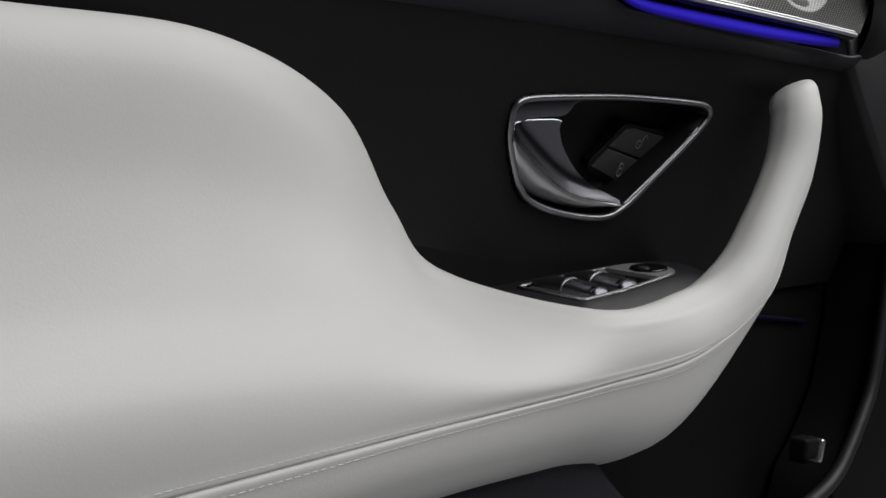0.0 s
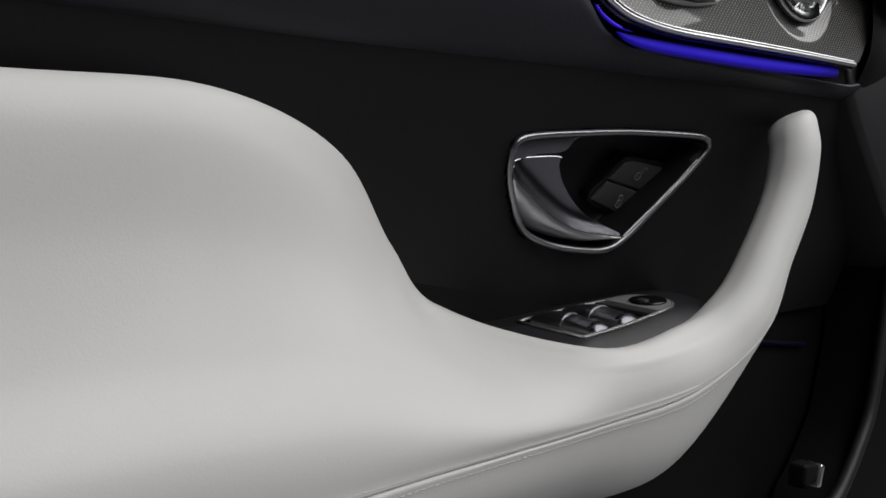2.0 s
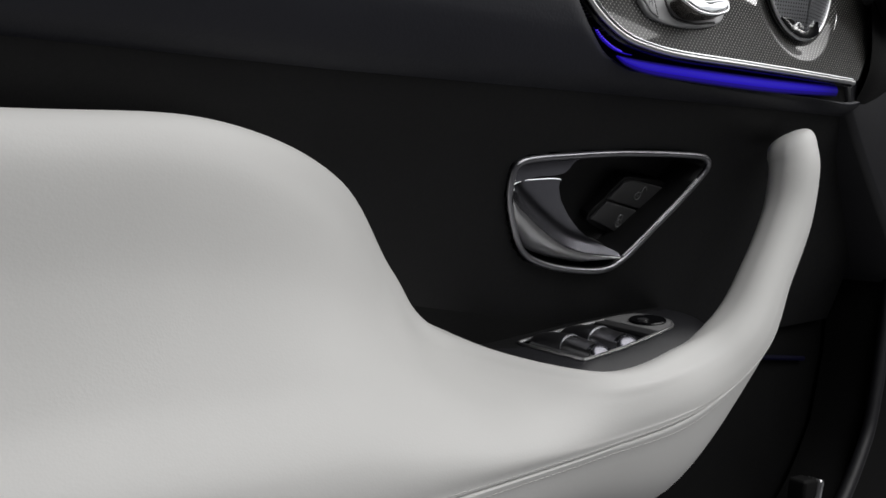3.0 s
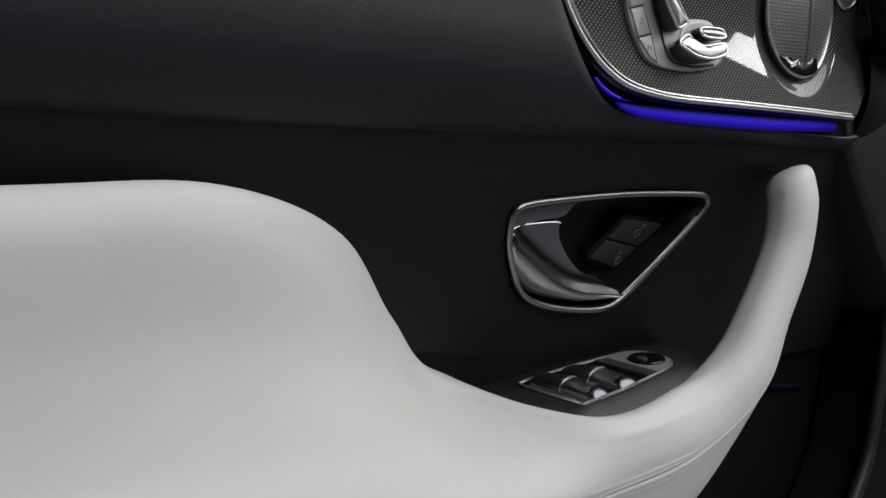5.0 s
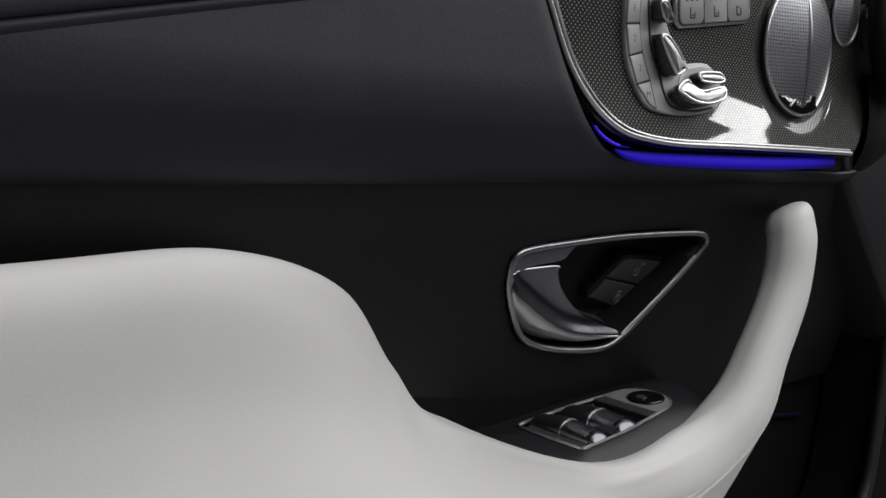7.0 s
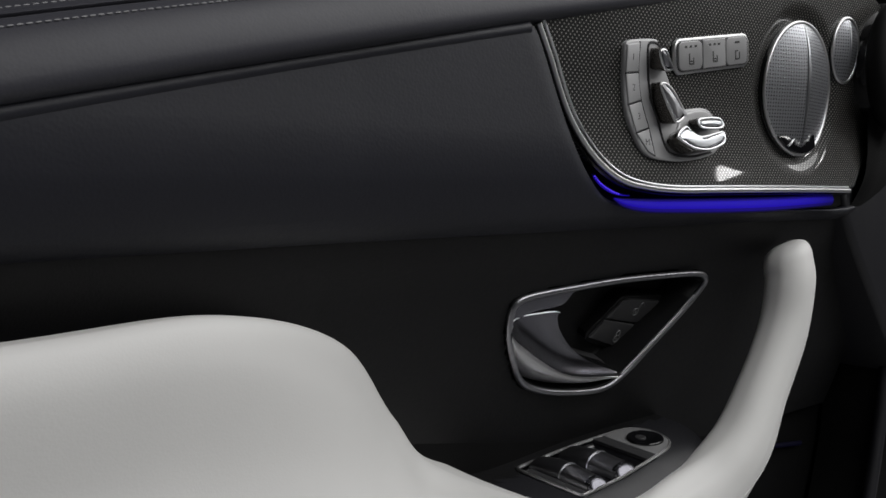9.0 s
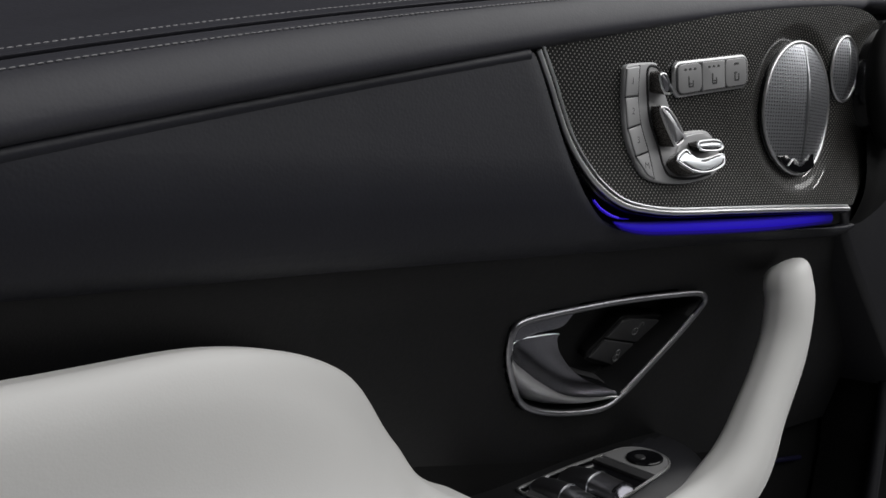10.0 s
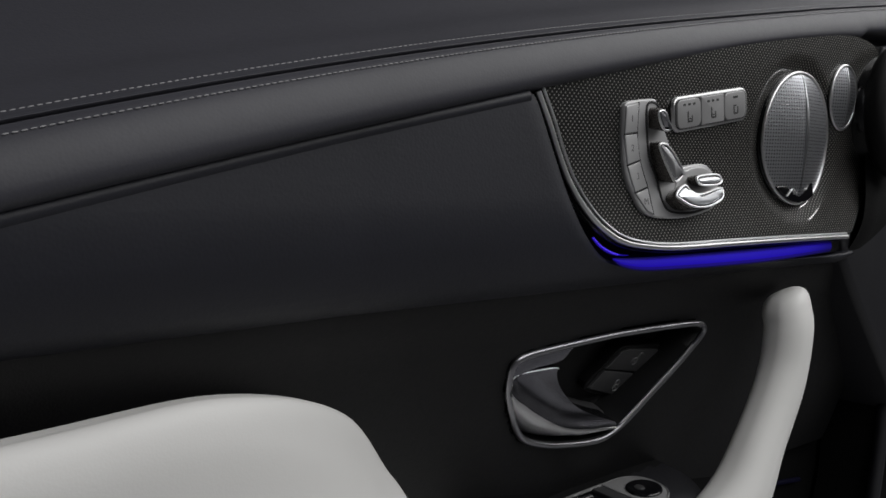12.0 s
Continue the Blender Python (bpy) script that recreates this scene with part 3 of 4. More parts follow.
disc_o = spline([(-0.0392, 0.9514), (-0.0295, 0.9556), (-0.0173, 0.9571), (-0.0089, 0.955), (-0.0025, 0.9491), (-0.0008, 0.9394), (-0.008, 0.9321), (-0.0245, 0.9291), (-0.0397, 0.9307), (-0.0452, 0.9392)], 70, True)
part("pivot_disc", slab(inset(disc_o, 0.0012), TRIM, 0.002, 0.0044, 0.001, cuts=np.arange(0.932, 0.955, 0.005)), SILVER, ctl)


class Tipped(Plane):
    """The trim's surface, tipped to look up about the height z0."""

    def __init__(self, z0, tip):
        self.z0, self.tip, self.n = z0, tip, TRIM.n

    def __call__(self, x, z, h=0.0):
        return TRIM(x, z, h + self.tip * (self.z0 - z))


def knob(name, base, face, h, label, cap=CAP, frame_m=BRIGHT, tip=0.0):
    """A lever that leans out of the plate: dark flanks, a bright frame round its face and a cushioned face inside it."""
    A, B = spline(base, 64, True), spline(face, 64, True)
    lid = Tipped(B[:, 1].mean(), tip)
    rows = []
    for f in (0.0, 0.25, 0.5, 0.75, 0.92, 1.0):
        rows.append([TRIM(*(a + (b - a) * f), 0.002 + (h - 0.0022 + tip * (lid.z0 - b[1])) * f) for a, b in zip(inset(A, 0.0005 * (1 - f)), inset(B, 0.0008 * max(0.0, f - 0.9) * 10))])
    k = part(name, grid(rows, close_v=True), SMOKE, ctl, label)
    part("face_plate", slab(inset(B, 0.0007), lid, h - 0.0020, h - 0.0004, 0.0005), GLOSS, k, "dark joint inside the rim")
    part("rim", ring_round(inset(B, 0.0007), lid, 0.0008, h - 0.0004, 8), frame_m, k, "chrome rim")
    part("cap", slab(inset(B, 0.0021), lid, h - 0.0010, h + 0.0007, 0.0012, 0.0007), cap, k, "cushioned metal face")
    return k


knob("headrest_lever", [(-0.0692, 0.9891), (-0.0666, 0.991), (-0.0581, 0.9904), (-0.0558, 0.9785), (-0.0675, 0.9777), (-0.0691, 0.9819)], [(-0.0718, 0.9862), (-0.0700, 0.9884), (-0.0656, 0.9880), (-0.0618, 0.9831), (-0.0588, 0.9776), (-0.0646, 0.9763), (-0.0690, 0.9800)], 0.0125, "smoked chrome headrest lever", DARKCHROME)
knob("backrest_lever", [(-0.0663, 0.9695), (-0.0632, 0.9707), (-0.0536, 0.9702), (-0.0449, 0.9489), (-0.0461, 0.9468), (-0.056, 0.9458), (-0.0601, 0.9491), (-0.0652, 0.9606)], [(-0.0692, 0.9675), (-0.0674, 0.9696), (-0.0614, 0.9686), (-0.0541, 0.9622), (-0.0474, 0.9518), (-0.0490, 0.9497), (-0.0575, 0.9460), (-0.0615, 0.9513), (-0.0662, 0.96)], 0.0135, "smoked chrome backrest lever", SATIN, CHROME, 0.12)
knob("cushion_lever", [(-0.0528, 0.935), (-0.0489, 0.9402), (-0.0409, 0.9428), (-0.0328, 0.9388), (-0.0127, 0.9363), (-0.006, 0.9329), (-0.0287, 0.9284), (-0.0445, 0.9286)], [(-0.0556, 0.9381), (-0.0514, 0.9422), (-0.0434, 0.9450), (-0.0396, 0.9416), (-0.031, 0.9393), (-0.0082, 0.9430), (-0.0064, 0.9391), (-0.011, 0.9346), (-0.0264, 0.9307), (-0.0406, 0.9309), (-0.0501, 0.9343)], 0.0135, "chrome seat cushion lever", CAP, BRIGHT, 0.28)
knob("thigh_lever", [(-0.0314, 0.9486), (-0.0279, 0.9501), (-0.0114, 0.9506), (-0.0068, 0.9479), (-0.012, 0.9442), (-0.0238, 0.9436), (-0.0294, 0.9452)], [(-0.0342, 0.9485), (-0.0301, 0.9505), (-0.0124, 0.9515), (-0.0080, 0.9486), (-0.0089, 0.9455), (-0.016, 0.9438), (-0.0289, 0.9436), (-0.0333, 0.9450)], 0.0132, "chrome thigh support lever", CAP, BRIGHT, 0.28)

# ---- seat heating switch ----
def turned(outline, cx, cz, deg):
    c, s = math.cos(radians(deg)), math.sin(radians(deg))
    return np.array([(cx + x * c - z * s, cz + x * s + z * c) for x, z in outline])


heat = thing("seat_heating_switch", "silver three-button seat heating switch in the trim", "switch")
hx, hz, hdeg = -0.0070, 0.9922, 8.5
c, s = math.cos(radians(hdeg)), math.sin(radians(hdeg))
shell_o = turned(rounded(0.0392, 0.0108, 0.0065), hx, hz, hdeg)
part("socket", slab(inset(shell_o, -0.0006), TRIM, -0.002, 0.0010, 0.0006), GLOSS, heat, "gloss black socket")
part("frame", slab(shell_o, TRIM, -0.002, 0.0030, 0.0012), CHROME, heat, "satin chrome frame")
part("joint", slab(inset(shell_o, 0.0016), TRIM, 0.0, 0.0032, 0.0003), DARKICON, heat, "dark joint round the buttons")
for i in (-1, 0, 1):
    bx, bz = hx + i * 0.0243 * c, hz + i * 0.0243 * s
    key = part("button", slab(turned(rounded(0.0119, 0.0088, 0.0045 if i else 0.0006), bx, bz, hdeg), TRIM, 0.001, 0.0039, 0.0006), HEATER, heat, "silver button with a seat icon")
    for dx in ((-0.0048, 0, 0.0048) if i < 1 else (0.0,)):
        part("dot", slab(turned(rounded(0.0012 if i < 1 else 0.0026, 0.0007, 0.0004, 3), bx + dx * c - 0.0055 * s, bz + dx * s + 0.0055 * c, hdeg), TRIM, 0.0034, 0.00405, 0.0001), DARKICON, key)
    icon = ((-0.0022, 0.001, 0.0008, 0.0045), (0.0008, -0.0036, 0.0034, 0.0008), (0.0036, -0.001, 0.0007, 0.0026), (0.0008, -0.0012, 0.0016, 0.0006)) if i < 1 else ((-0.0025, 0.0, 0.0008, 0.0042), (0.0008, -0.0036, 0.0030, 0.0008), (0.0035, -0.0005, 0.0008, 0.0030), (-0.0008, 0.0036, 0.0020, 0.0006))
    for ix, iz, w, h in (np.array(k) * 0.70 for k in icon):
        part("icon", slab(turned(rounded(w, h, 0.0003, 3), bx + ix * c - (iz - 0.0025) * s, bz + ix * s + (iz - 0.0025) * c, hdeg), TRIM, 0.0034, 0.00405, 0.0001), DARKICON, key)


# ---- loudspeakers ----
def speaker(name, label, x, z, rx, rz, peak):
    """A grille folded along an upright crest, in a thin chrome ring."""
    sp = thing(name, label, "loudspeaker")
    circle = np.array([(x + rx * math.cos(a), z + rz * math.sin(a)) for a in np.linspace(0, math.tau, 96, endpoint=False)])
    part("bezel", ring_round(circle, TRIM, 0.0013, 0.0012, 10), CHROME, sp, "satin chrome ring")
    part("recess", slab(inset(circle, -0.0010), TRIM, -0.008, -0.0004, 0.001), GLOSS, sp, "gloss black seat of the ring")
    rows = []
    for f in np.linspace(0.0, 1, 40):
        ring = []
        for px, pz in circle:
            dx, dz = f * (px - x) / rx, f * (pz - z) / rz
            chord = math.sqrt(max(1e-6, 1 - dz * dz))
            fold = 1 - math.sqrt((dx / chord) ** 2 + 0.0035) if chord > 0.02 else 0.0
            ring.append(TRIM(x + f * (px - x), z + f * (pz - z), 0.0012 + peak * (1 - dz * dz) ** 0.8 * max(0.0, fold)))
        rows.append(ring)
    bm = grid(rows[1:], close_v=True)
    bm.verts.ensure_lookup_table()
    bm.faces.new([bm.verts[i] for i in range(96)])
    part("grille", bm, GRILLE, sp, "perforated metal grille with an upright crest")
    # tapered bright bar added along the fold, shaped like the highlight there
    crest = [TRIM(x, z + q * rz, 0.0014 + peak * (1 - q * q) ** 0.8 * 0.94) for q in np.linspace(-0.80, 0.96, 40)]
    part("crest", tube(crest, [0.0004 + peak * 0.17 * max(0.0, 1 - ((q - 0.1) / 0.75) ** 2) for q in np.linspace(-0.80, 0.96, 40)], 10, 0.5), BRIGHT, sp, "bright bar added for the highlight on the grille's crest")
    return sp


mid = speaker("loudspeaker", "round loudspeaker with folded perforated grille and chrome ring", 0.0980, 0.9763, 0.0422, 0.0462, 0.0092)
plaque = [(0.0988 + 0.0415 * math.cos(a), 0.9763 + 0.0455 * math.sin(a)) for a in np.linspace(radians(-132), radians(-62), 24)] + [(0.1180, 0.9445), (0.1060, 0.9455), (0.0960, 0.9440), (0.0800, 0.9430)]
part("plaque", slab(np.array(plaque), TRIM, 0.0, 0.0036, 0.0004), GLOSS, mid, "gloss black plaque at the foot of the grille")
for dx, dz, w, h, a in ((-0.0125, -0.0005, 0.0052, 0.0005, 32), (-0.0060, 0.0015, 0.0006, 0.0042, -20), (-0.0035, -0.0005, 0.0006, 0.0028, -20), (0.0000, -0.0005, 0.0030, 0.0007, 10), (0.0030, 0.0005, 0.0006, 0.0022, -20), (0.0068, 0.0000, 0.0034, 0.0007, 10), (0.0105, 0.0020, 0.0006, 0.0026, -20)):
    part("lettering_bar", slab(turned(rounded(w, h, 0.0004, 3), 0.0985 + dx, 0.9395 + dz + 0.06 * dx, a), TRIM, 0.003, 0.0046, 0.0002), CHROME, mid, "plain chrome bar of lettering")
speaker("tweeter", "small oval tweeter with metal grille beside the loudspeaker", 0.1600, 1.0086, 0.0187, 0.0236, 0.0045)

# ---- door handle ----
handle = thing("door_release", "satin chrome inner door handle with lock buttons in its cup", "door handle")
BEZ_IN = inset(BEZ, 0.0022)
part("bezel", ring_round(BEZ_IN, PULL, 0.0022, 0.0018, 10), DARKCHROME, handle, "satin chrome surround")
floor_o = inset(BEZ, 0.0052)
mid_o = floor_o.mean(0)
rows = [[PULL(x, z, 0.0015) for x, z in BEZ_IN], [PULL(x, z, 0.0) for x, z in inset(BEZ, 0.0040)]]
for f, h in ((0.988, -0.010), (0.972, -0.0185), (0.95, -0.023), (0.90, -0.0245), (0.7, -0.0255), (0.4, -0.026)):
    rows.append([PULL(*(mid_o + (q - mid_o) * f), h) for q in floor_o])
bm = grid(rows, close_v=True)
bm.verts.ensure_lookup_table()
bm.faces.new([bm.verts[7 * 140 + i] for i in range(140)])
part("cup", bm, PLASTIC, handle, "black plastic cup")
brow = spline([(-0.1370, 0.8351), (-0.1325, 0.8418), (-0.1239, 0.8435), (-0.0996, 0.8455), (-0.0818, 0.8465), (-0.0903, 0.8425), (-0.0979, 0.8352), (-0.1213, 0.8328), (-0.1326, 0.8294)], 60, True)
part("flange", slab(brow, PULL, -0.004, 0.0002, 0.001), LEVER, handle, "dark chrome flange")

# the pull: a dished blade that curls out at its lower rim
top_e = knots([(-0.1373, 0.8262), (-0.1355, 0.8298), (-0.1215, 0.8321), (-0.1026, 0.8330), (-0.0992, 0.8268), (-0.0924, 0.8173), (-0.0778, 0.8043), (-0.0600, 0.7935), (-0.0330, 0.7838)], 60)
fold = knots([(-0.1378, 0.8231), (-0.1320, 0.8177), (-0.1243, 0.8127), (-0.1144, 0.8061), (-0.1065, 0.8015), (-0.0964, 0.7959), (-0.0825, 0.7897), (-0.0640, 0.7852), (-0.0325, 0.7812)], 60)
bot = knots([(-0.1350, 0.8158), (-0.1290, 0.8027), (-0.1222, 0.7957), (-0.1130, 0.7895), (-0.1015, 0.7853), (-0.0900, 0.7822), (-0.0752, 0.7794), (-0.0590, 0.7776), (-0.0320, 0.7790)], 60)
blade, band = [], []


def dish(q):
    """Height of the blade: hollow behind the fold, easing up again away from it."""
    away = float(np.min(np.linalg.norm(fold - q, axis=1)))
    return 0.0043 - 0.0095 * (1 - math.exp(-(away / 0.0075) ** 1.4)) + 0.0085 * (1 - math.exp(-(away / 0.024) ** 2))


for t, f, b in zip(top_e, fold, bot):
    r = [PULL(*t, -0.014)]
    for w in np.linspace(0, 1, 22):
        r.append(PULL(*(t + (f - t) * w), dish(t + (f - t) * w)))
    blade.append(r)
    r = []
    for w in np.linspace(0, 1, 12):
        r.append(PULL(*(f + (b - f) * w), 0.0043 + 0.0030 * math.sin(math.pi * w) - 0.0060 * w))
    r.append(PULL(*b, -0.012))
    band.append(r)
# blade in darker metal, band in lighter: light on the bulge put into colour
pull = part("pull", grid(blade), LEVER, handle, "dished dark chrome pull lever")
part("front_band", grid(band), CHROME, pull, "rolled front of the pull, in lighter chrome for the light it catches")
# thin bright bar laid on the top edge to stand for its highlight
part("rim_highlight", tube([PULL(*q, dish(q) + 0.0016) for q in top_e[1:24]], 0.00045, 8), CAP, pull, "thin bar added as the highlight on the blade's top edge")
edge = spline([(0.0256, 0.8328), (0.0134, 0.8191), (-0.0085, 0.7982), (-0.0277, 0.7812)], 30)
part("inner_edge", ring_round(edge, PULL, 0.0009, 0.0026, 6, False), BRIGHT, handle, "bright chrome inner edge")

LOCK = Plane(-0.1050, -0.10, -0.45, -0.10, 0.847)
q = np.array([(-0.0456, 0.8050), (-0.0361, 0.8182), (-0.0248, 0.8312), (-0.0165, 0.8318), (0.0293, 0.8249), (0.0136, 0.8078), (-0.0030, 0.7922), (-0.0110, 0.7932)])
ledge = spline([(-0.0560, 0.7960), (-0.0330, 0.7899), (-0.0011, 0.7831), (-0.0060, 0.7790), (-0.0324, 0.7830), (-0.0560, 0.7900)], 50, True)
part("ledge", slab(ledge, LOCK, -0.012, 0.0085, 0.0014), BUTTON, handle, "dark shelf under the lock buttons")
housing = spline(inset(q, -0.0010), 40, True)
part("button_housing", slab(housing, LOCK, -0.012, -0.0012, 0.0008), PLASTIC, handle)
a, b = np.array((-0.0350, 0.8180)), np.array((0.0123, 0.8078))
n_ = np.array((0.24, 0.97)) * 0.0008
unlock = np.array([a + n_, (-0.0250, 0.8300), (-0.0170, 0.8310), (0.0278, 0.8243), b + n_])
lockp = np.array([(-0.0444, 0.8056), a - n_, b - n_, (-0.0028, 0.7933), (-0.0105, 0.7940)])


def dense(poly, k=6):
    return np.vstack([np.linspace(poly[i], poly[(i + 1) % len(poly)], k, endpoint=False) for i in range(len(poly))])


for nm, poly, lab, opened in (("unlock_button", unlock, "black unlock button with open padlock icon", True), ("lock_button", lockp, "black lock button with closed padlock icon", False)):
    key = part(nm, slab(dense(poly), LOCK, -0.003, 0.0006, 0.0007), BUTTON, handle, lab)
    c = poly.mean(0) + np.array((0.000, -0.0005))
    body_o = [(c[0] + 0.0027 * math.cos(t), c[1] - 0.0012 + 0.0025 * math.sin(t)) for t in np.linspace(0, math.tau, 20, endpoint=False)]
    part("padlock_body", ring_round(body_o, LOCK, 0.00045, 0.0008, 5), ICON, key)
    part("keyhole", slab(c + np.array((0, -0.0012)) + rounded(0.0005, 0.0007, 0.0004, 3), LOCK, 0.0003, 0.001, 0.0001), ICON, key)
    sx = 0.0048 if opened else 0.0
    arc = [(c[0] + sx + 0.0019 * math.cos(t), c[1] + 0.0026 + 0.0022 * math.sin(t)) for t in np.linspace(0, math.pi, 12)]
    arc = ([] if opened else [(c[0] + 0.0019, c[1] + 0.0010)]) + arc + [(c[0] + sx - 0.0019, c[1] + 0.0010)]
    part("shackle", ring_round(arc, LOCK, 0.00045, 0.0008, 5, False), ICON, key)

# ---- window switch panel in its tray ----
TOP = 0.7355


class Level:
    """The tray's flat: the outline's first number is the world's x, the second its y; h is upwards."""
    n = np.array((-0.075, -0.04, 0.996))

    def __call__(self, x, y, h=0.0):
        return np.array((x, y, TOP + h + 0.075 * (x + 0.03) + 0.04 * (y + 0.13)))


FLAT = Level()
sw = thing("window_switch_panel", "chrome-framed window switch panel in a black tray on the armrest", "switch panel")
LONG_EDGE = [(-0.1004, -0.0911), (-0.0825, -0.0918), (-0.0633, -0.0930), (-0.0437, -0.0955), (-0.0319, -0.0972), (-0.0170, -0.1000), (-0.0082, -0.1065), (-0.0045, -0.1176), (-0.0070, -0.1297), (-0.0117, -0.1366), (-0.0205, -0.1414), (-0.0370, -0.1440), (-0.0778, -0.1473), (-0.1078, -0.1466)]
frame_o = np.vstack([spline(LONG_EDGE, 70), [(-0.1140, -0.1462), (-0.1160, -0.1455), (-0.1170, -0.1440)], [(-0.1169, y) for y in np.linspace(-0.138, -0.100, 8)], [(-0.1166, -0.0950), (-0.1150, -0.0915), (-0.1110, -0.0908)]])


def by_angle(pts, c, n=96):
    """Resamples an outline at even angles round a centre."""
    P = np.array(pts) - np.array(c)
    a = np.unwrap(np.arctan2(P[:, 1], P[:, 0]))
    if a[-1] < a[0]:
        a, P = a[::-1], P[::-1]
    a, P = np.concatenate([a - math.tau, a, a + math.tau]), np.vstack([P, P, P])
    t = np.linspace(0, math.tau, n, endpoint=False)
    return np.stack([np.interp(t, a, P[:, 0]), np.interp(t, a, P[:, 1])], 1) + np.array(c)


mid_t = (-0.060, -0.119)
rim_in = by_angle(inset(frame_o, -0.0006), mid_t)
tray = by_angle(spline([(-0.205, -0.060), (-0.178, -0.096), (-0.148, -0.142), (-0.119, -0.159), (-0.080, -0.1635), (-0.035, -0.161), (-0.008, -0.156), (0.012, -0.148), (0.030, -0.115), (0.032, -0.060), (-0.06, -0.030), (-0.15, -0.030)], 120, True), mid_t)
rows = []
for f in np.linspace(0, 1, 16):
    ring = []
    for (ax, ay), (bx, by) in zip(rim_in, tray):
        x, y = ax + (bx - ax) * f, ay + (by - ay) * f
        end = float(np.interp(bx, [-0.20, -0.165, -0.14, -0.12, -0.04, 0.03], [0.740, 0.7305, 0.7215, 0.7175, 0.7205, 0.737])) if by < -0.09 else 0.737
        start = FLAT(ax, ay, -0.0005)[2]
        ring.append((x, y, start + (end - start) * f ** 1.3))
    rows.append(ring)
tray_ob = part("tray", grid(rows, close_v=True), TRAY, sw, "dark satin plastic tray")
# rear faces take the darker recess black: shade behind the switches put into colour
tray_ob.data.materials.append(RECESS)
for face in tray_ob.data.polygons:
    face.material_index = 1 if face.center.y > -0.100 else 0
part("frame", ring_round(inset(frame_o, 0.001), FLAT, 0.0012, 0.0, 8), CHROME, sw, "satin chrome surround")
part("well", slab(inset(frame_o, 0.001), FLAT, -0.006, -0.0015, 0.0005), GLOSS, sw)
arch = np.vstack([spline([(-0.0319, -0.0972), (-0.0170, -0.1000), (-0.0082, -0.1065), (-0.0045, -0.1176), (-0.0070, -0.1297), (-0.0117, -0.1366), (-0.0205, -0.1414), (-0.0377, -0.1436)], 40), [(-0.0372, -0.128), (-0.0366, -0.112), (-0.0361, -0.0985)]])
part("mirror_plate", slab(arch, FLAT, -0.002, 0.0010, 0.0006), HEATER, sw, "silver plate round the mirror knob")
disc = [(-0.0215 + 0.0125 * math.cos(t), -0.1230 + 0.0125 * math.sin(t)) for t in np.linspace(0, math.tau, 40, endpoint=False)]
k = part("mirror_knob", slab(disc, FLAT, 0.0, 0.0026, 0.0012, -0.0012), GLOSS, sw, "gloss black mirror adjuster")
part("cap", slab([(-0.0225 + 0.0035 * math.cos(t), -0.1200 + 0.004 * math.sin(t)) for t in np.linspace(0, math.tau, 16, endpoint=False)], FLAT, 0.0, 0.0022, 0.0006), BUTTON, k)
part("divider", slab(np.array([(-0.0382, -0.1430), (-0.0470, -0.1437), (-0.0450, -0.0968), (-0.0366, -0.0972)]), FLAT, -0.002, 0.0006, 0.0005), BUTTON, sw)


def rocker(x0, y0, x1, y1, w, label):
    """A humped window switch from its rear end to the pull tip, with a chrome line across."""
    a, b = np.array((x0, y0)), np.array((x1, y1))
    t = (b - a) / np.linalg.norm(b - a)
    s = np.array((-t[1], t[0]))
    rows = []
    for u in np.linspace(0, 1, 20):
        h = 0.0015 + 0.0052 * math.sin(math.pi * min(1, u * 0.80 + 0.12)) + 0.002 * max(0, u - 0.75) * 4
        c = a + (b - a) * u
        rows.append([FLAT(*(c + s * w * math.cos(v)), -0.002 + (h + 0.002) * math.sin(v) ** 0.6) for v in np.linspace(0, math.pi, 13)])
    key = part("window_switch", grid(rows), DARKCHROME, sw, label)
    line = [r + np.array((0, 0, 0.0003)) for r in rows[10]]
    part("line", tube(line, 0.0005, 6, up=(t[0], t[1], 0.01)), BRIGHT, key, "thin chrome line")
    tip = []
    for u in np.linspace(0, 1, 6):
        c = b + t * (-0.003 + 0.0065 * u)
        h = 0.0056 - 0.0040 * u ** 2
        tip.append([FLAT(*(c + s * w * 0.92 * math.cos(v)), -0.002 + (h + 0.002) * math.sin(v) ** 0.5) for v in np.linspace(0, math.pi, 13)])
    part("tip", grid(tip), LEVER, key, "satin chrome tip")


rocker(-0.0735, -0.0990, -0.0725, -0.1430, 0.0105, "smoked chrome front window switch")
rocker(-0.0985, -0.0955, -0.1000, -0.1430, 0.0085, "smoked chrome rear window switch")
part("rear_insert", slab(np.array([(-0.1150, -0.1000), (-0.1090, -0.0990), (-0.1095, -0.1430), (-0.1145, -0.1435)]), FLAT, -0.002, 0.0005, 0.0005), BUTTON, sw)

# ---- lower door: bin, rim and release switch ----
bin_ = thing("door_bin", "black plastic door storage bin with a rounded rim", "door bin")
back = grid([[(x, -0.085 - 0.02 * x, z) for z in np.linspace(0.40, 0.76, 20)] for x in np.linspace(-0.60, 0.55, 40)])
part("back_wall", back, DEEP, bin_)
rim = spline([(0.318, -0.150, 0.74), (0.312, -0.150, 0.70), (0.3055, -0.150, 0.6723), (0.2974, -0.150, 0.6423), (0.2848, -0.150, 0.6081), (0.2633, -0.150, 0.5814), (0.2419, -0.150, 0.5606), (0.2208, -0.150, 0.5456), (0.185, -0.150, 0.5355), (0.10, -0.150, 0.528), (0.0, -0.150, 0.53)], 70)
part("rim", tube(rim, 0.006, 10), TRAY, bin_, "rounded dark rim")
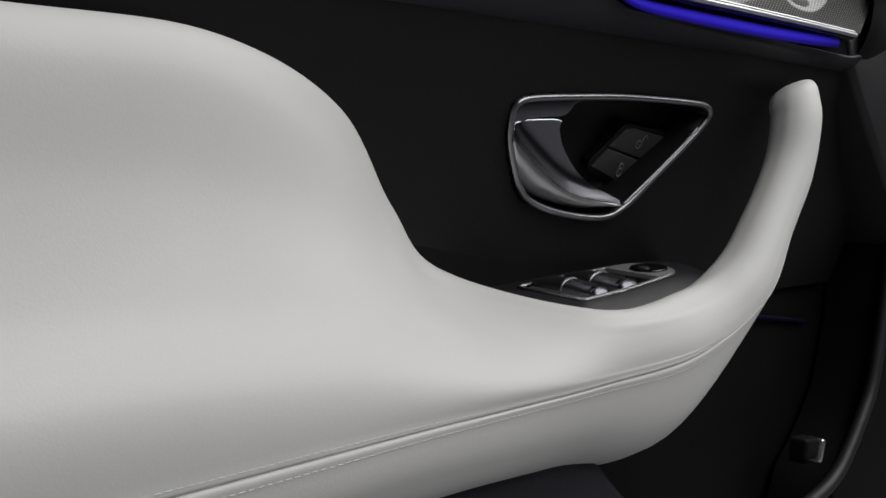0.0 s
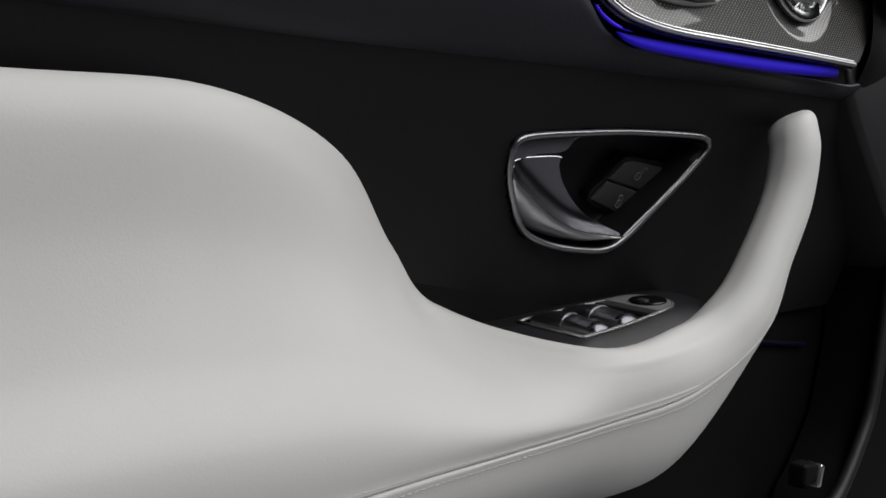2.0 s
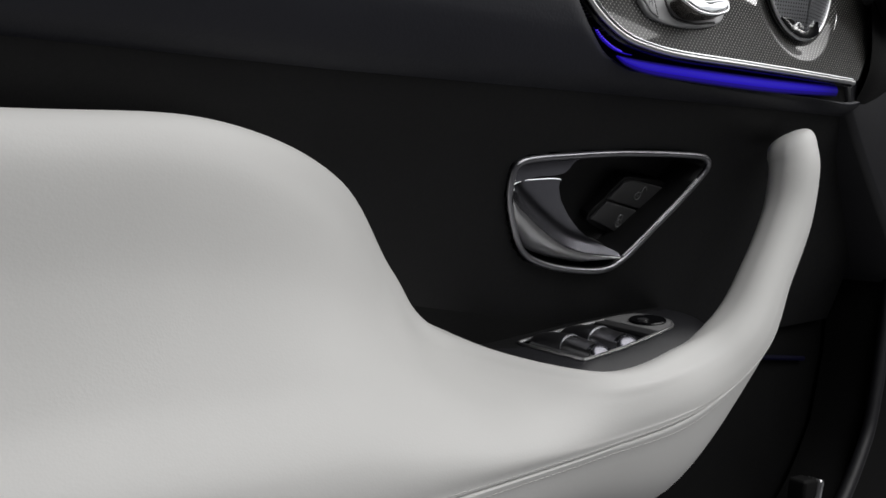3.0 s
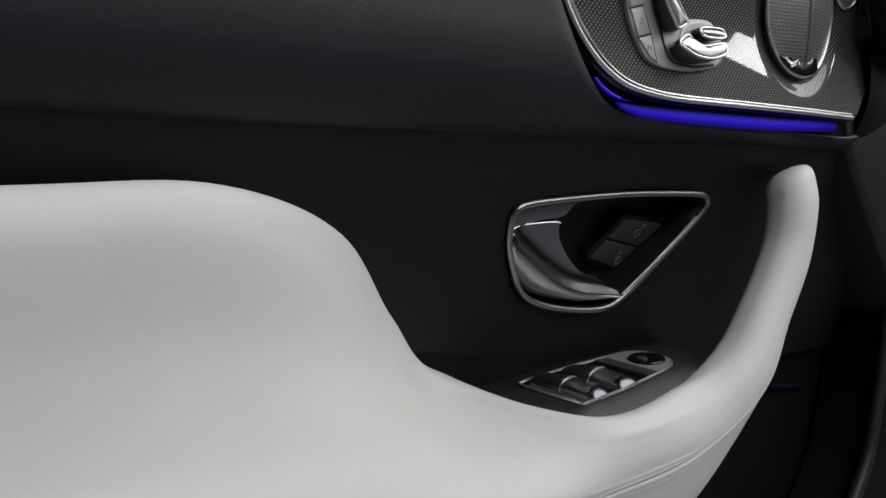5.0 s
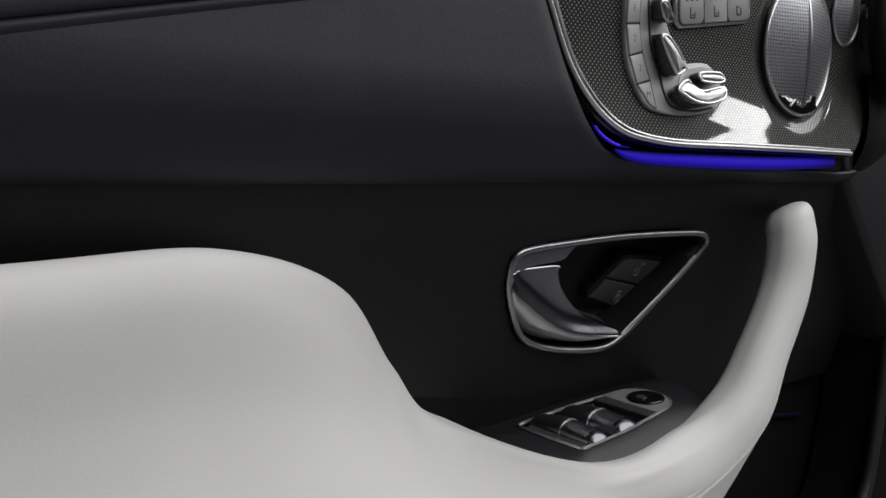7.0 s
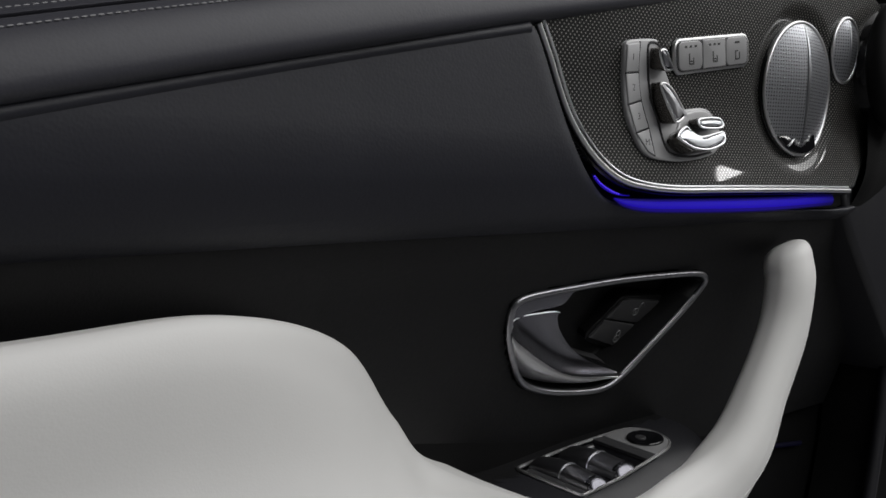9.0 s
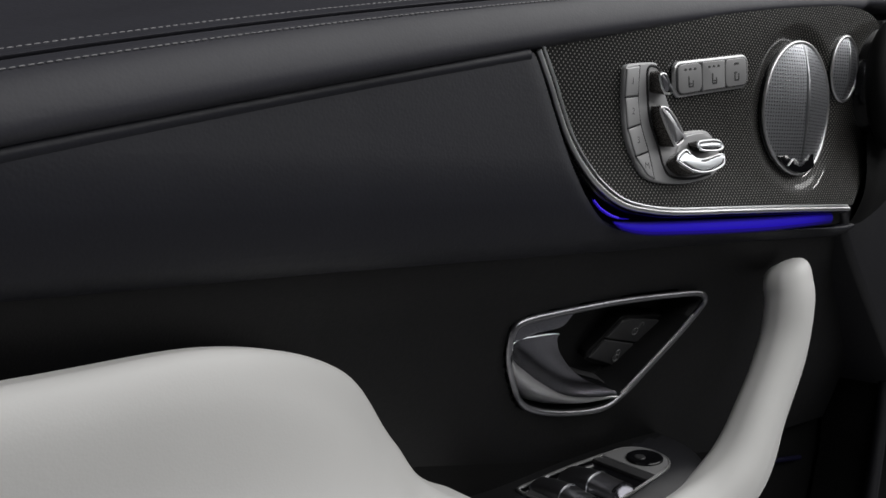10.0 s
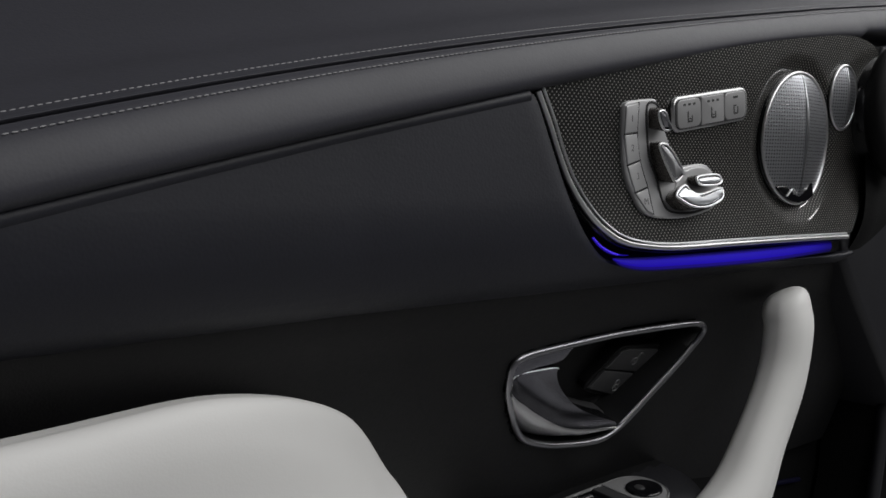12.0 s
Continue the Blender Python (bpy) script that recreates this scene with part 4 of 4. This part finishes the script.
cover = [(-0.60, 0.40), (-0.60, 0.648), (-0.20, 0.646), (-0.127, 0.640), (-0.1014, 0.6296), (-0.0947, 0.6239), (-0.0861, 0.6148), (-0.0743, 0.6029), (-0.045, 0.578), (0.0, 0.545), (0.05, 0.51), (0.08, 0.40)]
COVER = Plane(-0.145, 0.0, 0.0, 0.0, 0.6)
part("cover", slab(np.array(cover), COVER, -0.06, 0.0, 0.006), BLACK, bin_, "black leather lower panel")
part("front_cover", slab(np.array([(0.32, 0.40), (0.20, 0.50), (0.222, 0.5416), (0.2435, 0.5566), (0.265, 0.5774), (0.287, 0.604), (0.300, 0.640), (0.310, 0.67), (0.322, 0.80), (0.60, 0.80), (0.60, 0.40)]), Plane(-0.146, 0, 0, 0, 0.6), -0.05, 0.0, 0.004), DEEP, bin_)
part("faint_light", tube([(0.150, -0.094, 0.684), (0.200, -0.094, 0.676), (0.272, -0.094, 0.6645)], 0.0022, 10), LED_SOFT, bin_, "dim blue glow line")
rel = thing("tailgate_switch", "small chrome-tipped tailgate switch in the door bin", "switch")
R = Plane(-0.135, 0.0, 0.0, 0.19, 0.57)
part("paddle", slab(turned(rounded(0.0125, 0.0085, 0.003), 0.186, 0.574, -8), R, -0.004, 0.010, 0.003), DEEP, rel, "dark paddle")
part("stem", slab(turned(rounded(0.004, 0.006, 0.002), 0.198, 0.562, 0), R, -0.014, 0.0, 0.001), DEEP, rel)
part("tip", slab(turned(rounded(0.0035, 0.0100, 0.0025), 0.199, 0.570, -20), R, 0.000, 0.0125, 0.002), BRIGHT, rel, "chrome tip")

# ---- end of the dashboard with its air vent ----
dash = thing("dashboard_end", "dark end of the dashboard with a round air vent", "dashboard")
V = Plane(-0.19, 0.0, 0.0, 0.2, 1.0)
part("side", slab(spline([(0.186, 0.880), (0.198, 0.915), (0.226, 0.945), (0.25, 0.965), (0.24, 1.0), (0.245, 1.03), (0.27, 1.06), (0.62, 1.07), (0.62, 0.55), (0.40, 0.60), (0.33, 0.72)], 70, True), Plane(-0.165, 0, 0, 0, 1), -0.08, 0.0, 0.006), TRAY, dash)
vent = [(0.222 + 0.045 * math.cos(a), 1.000 + 0.045 * math.sin(a)) for a in np.linspace(0, math.tau, 60, endpoint=False)]
vr = part("air_vent", ring_round(vent, V, 0.008, -0.004, 12), DEEP, dash, "round black air vent ring")
part("core", slab(vent, V, -0.03, -0.010, 0.003), GLOSS, vr)

# ---- outer door shell and the car's sill ----
shell = []
for x in np.linspace(-0.62, 0.66, 30):
    lean = 0.02 * math.sin((x + 0.62) / 1.28 * math.pi)
    shell.append([(x, y, z) for y, z in ((-0.004, 0.27), (-0.03, 0.30), (-0.03, 0.62), (-0.02, 0.86), (0.005, 0.90), (0.05, 0.90), (0.085 + lean, 0.86), (0.105 + lean, 0.75), (0.10 + lean, 0.50), (0.08 + lean, 0.32), (0.05, 0.27))])
part("outer_shell", grid(shell, close_v=True), PAINT, door, "dark painted outer door skin")
sill = thing("car_sill", "dark painted car sill below the door", "car body", kind="structure")
part("beam", slab(np.array([(-0.9, 0.0), (-0.9, 0.255), (0.9, 0.255), (0.9, 0.0)]), Plane(-0.02, 0, 0, 0, 0), -0.12, 0.0, 0.01), PAINT, sill)

# ---- the studio round the car ----
STUDIO = worn(mat("studio_grey", (0.36, 0.36, 0.37), 0.8), (0.36, 0.36, 0.37), 2, 60, 0.1, 0.08)


def box_wall(name, lo, hi):
    bm = bmesh.new()
    bmesh.ops.create_cube(bm, size=1)
    for v in bm.verts:
        v.co = [lo[i] + (v.co[i] + 0.5) * (hi[i] - lo[i]) for i in range(3)]
    return tagged(finish(name, bm, STUDIO, smooth=False), "plain grey studio surface", "wall" if "wall" in name else name, kind="structure")


box_wall("floor", (-4, -4, -0.2), (4, 3, 0.0))
box_wall("wall_north", (-4, 3, 0), (4, 3.2, 3))
box_wall("wall_south", (-4, -4.2, 0), (4, -4, 3))
box_wall("wall_east", (4, -4, 0), (4.2, 3, 3))
box_wall("wall_west", (-4.2, -4, 0), (-4, 3, 3))
box_wall("ceiling", (-4, -4, 3), (4, 3, 3.2))
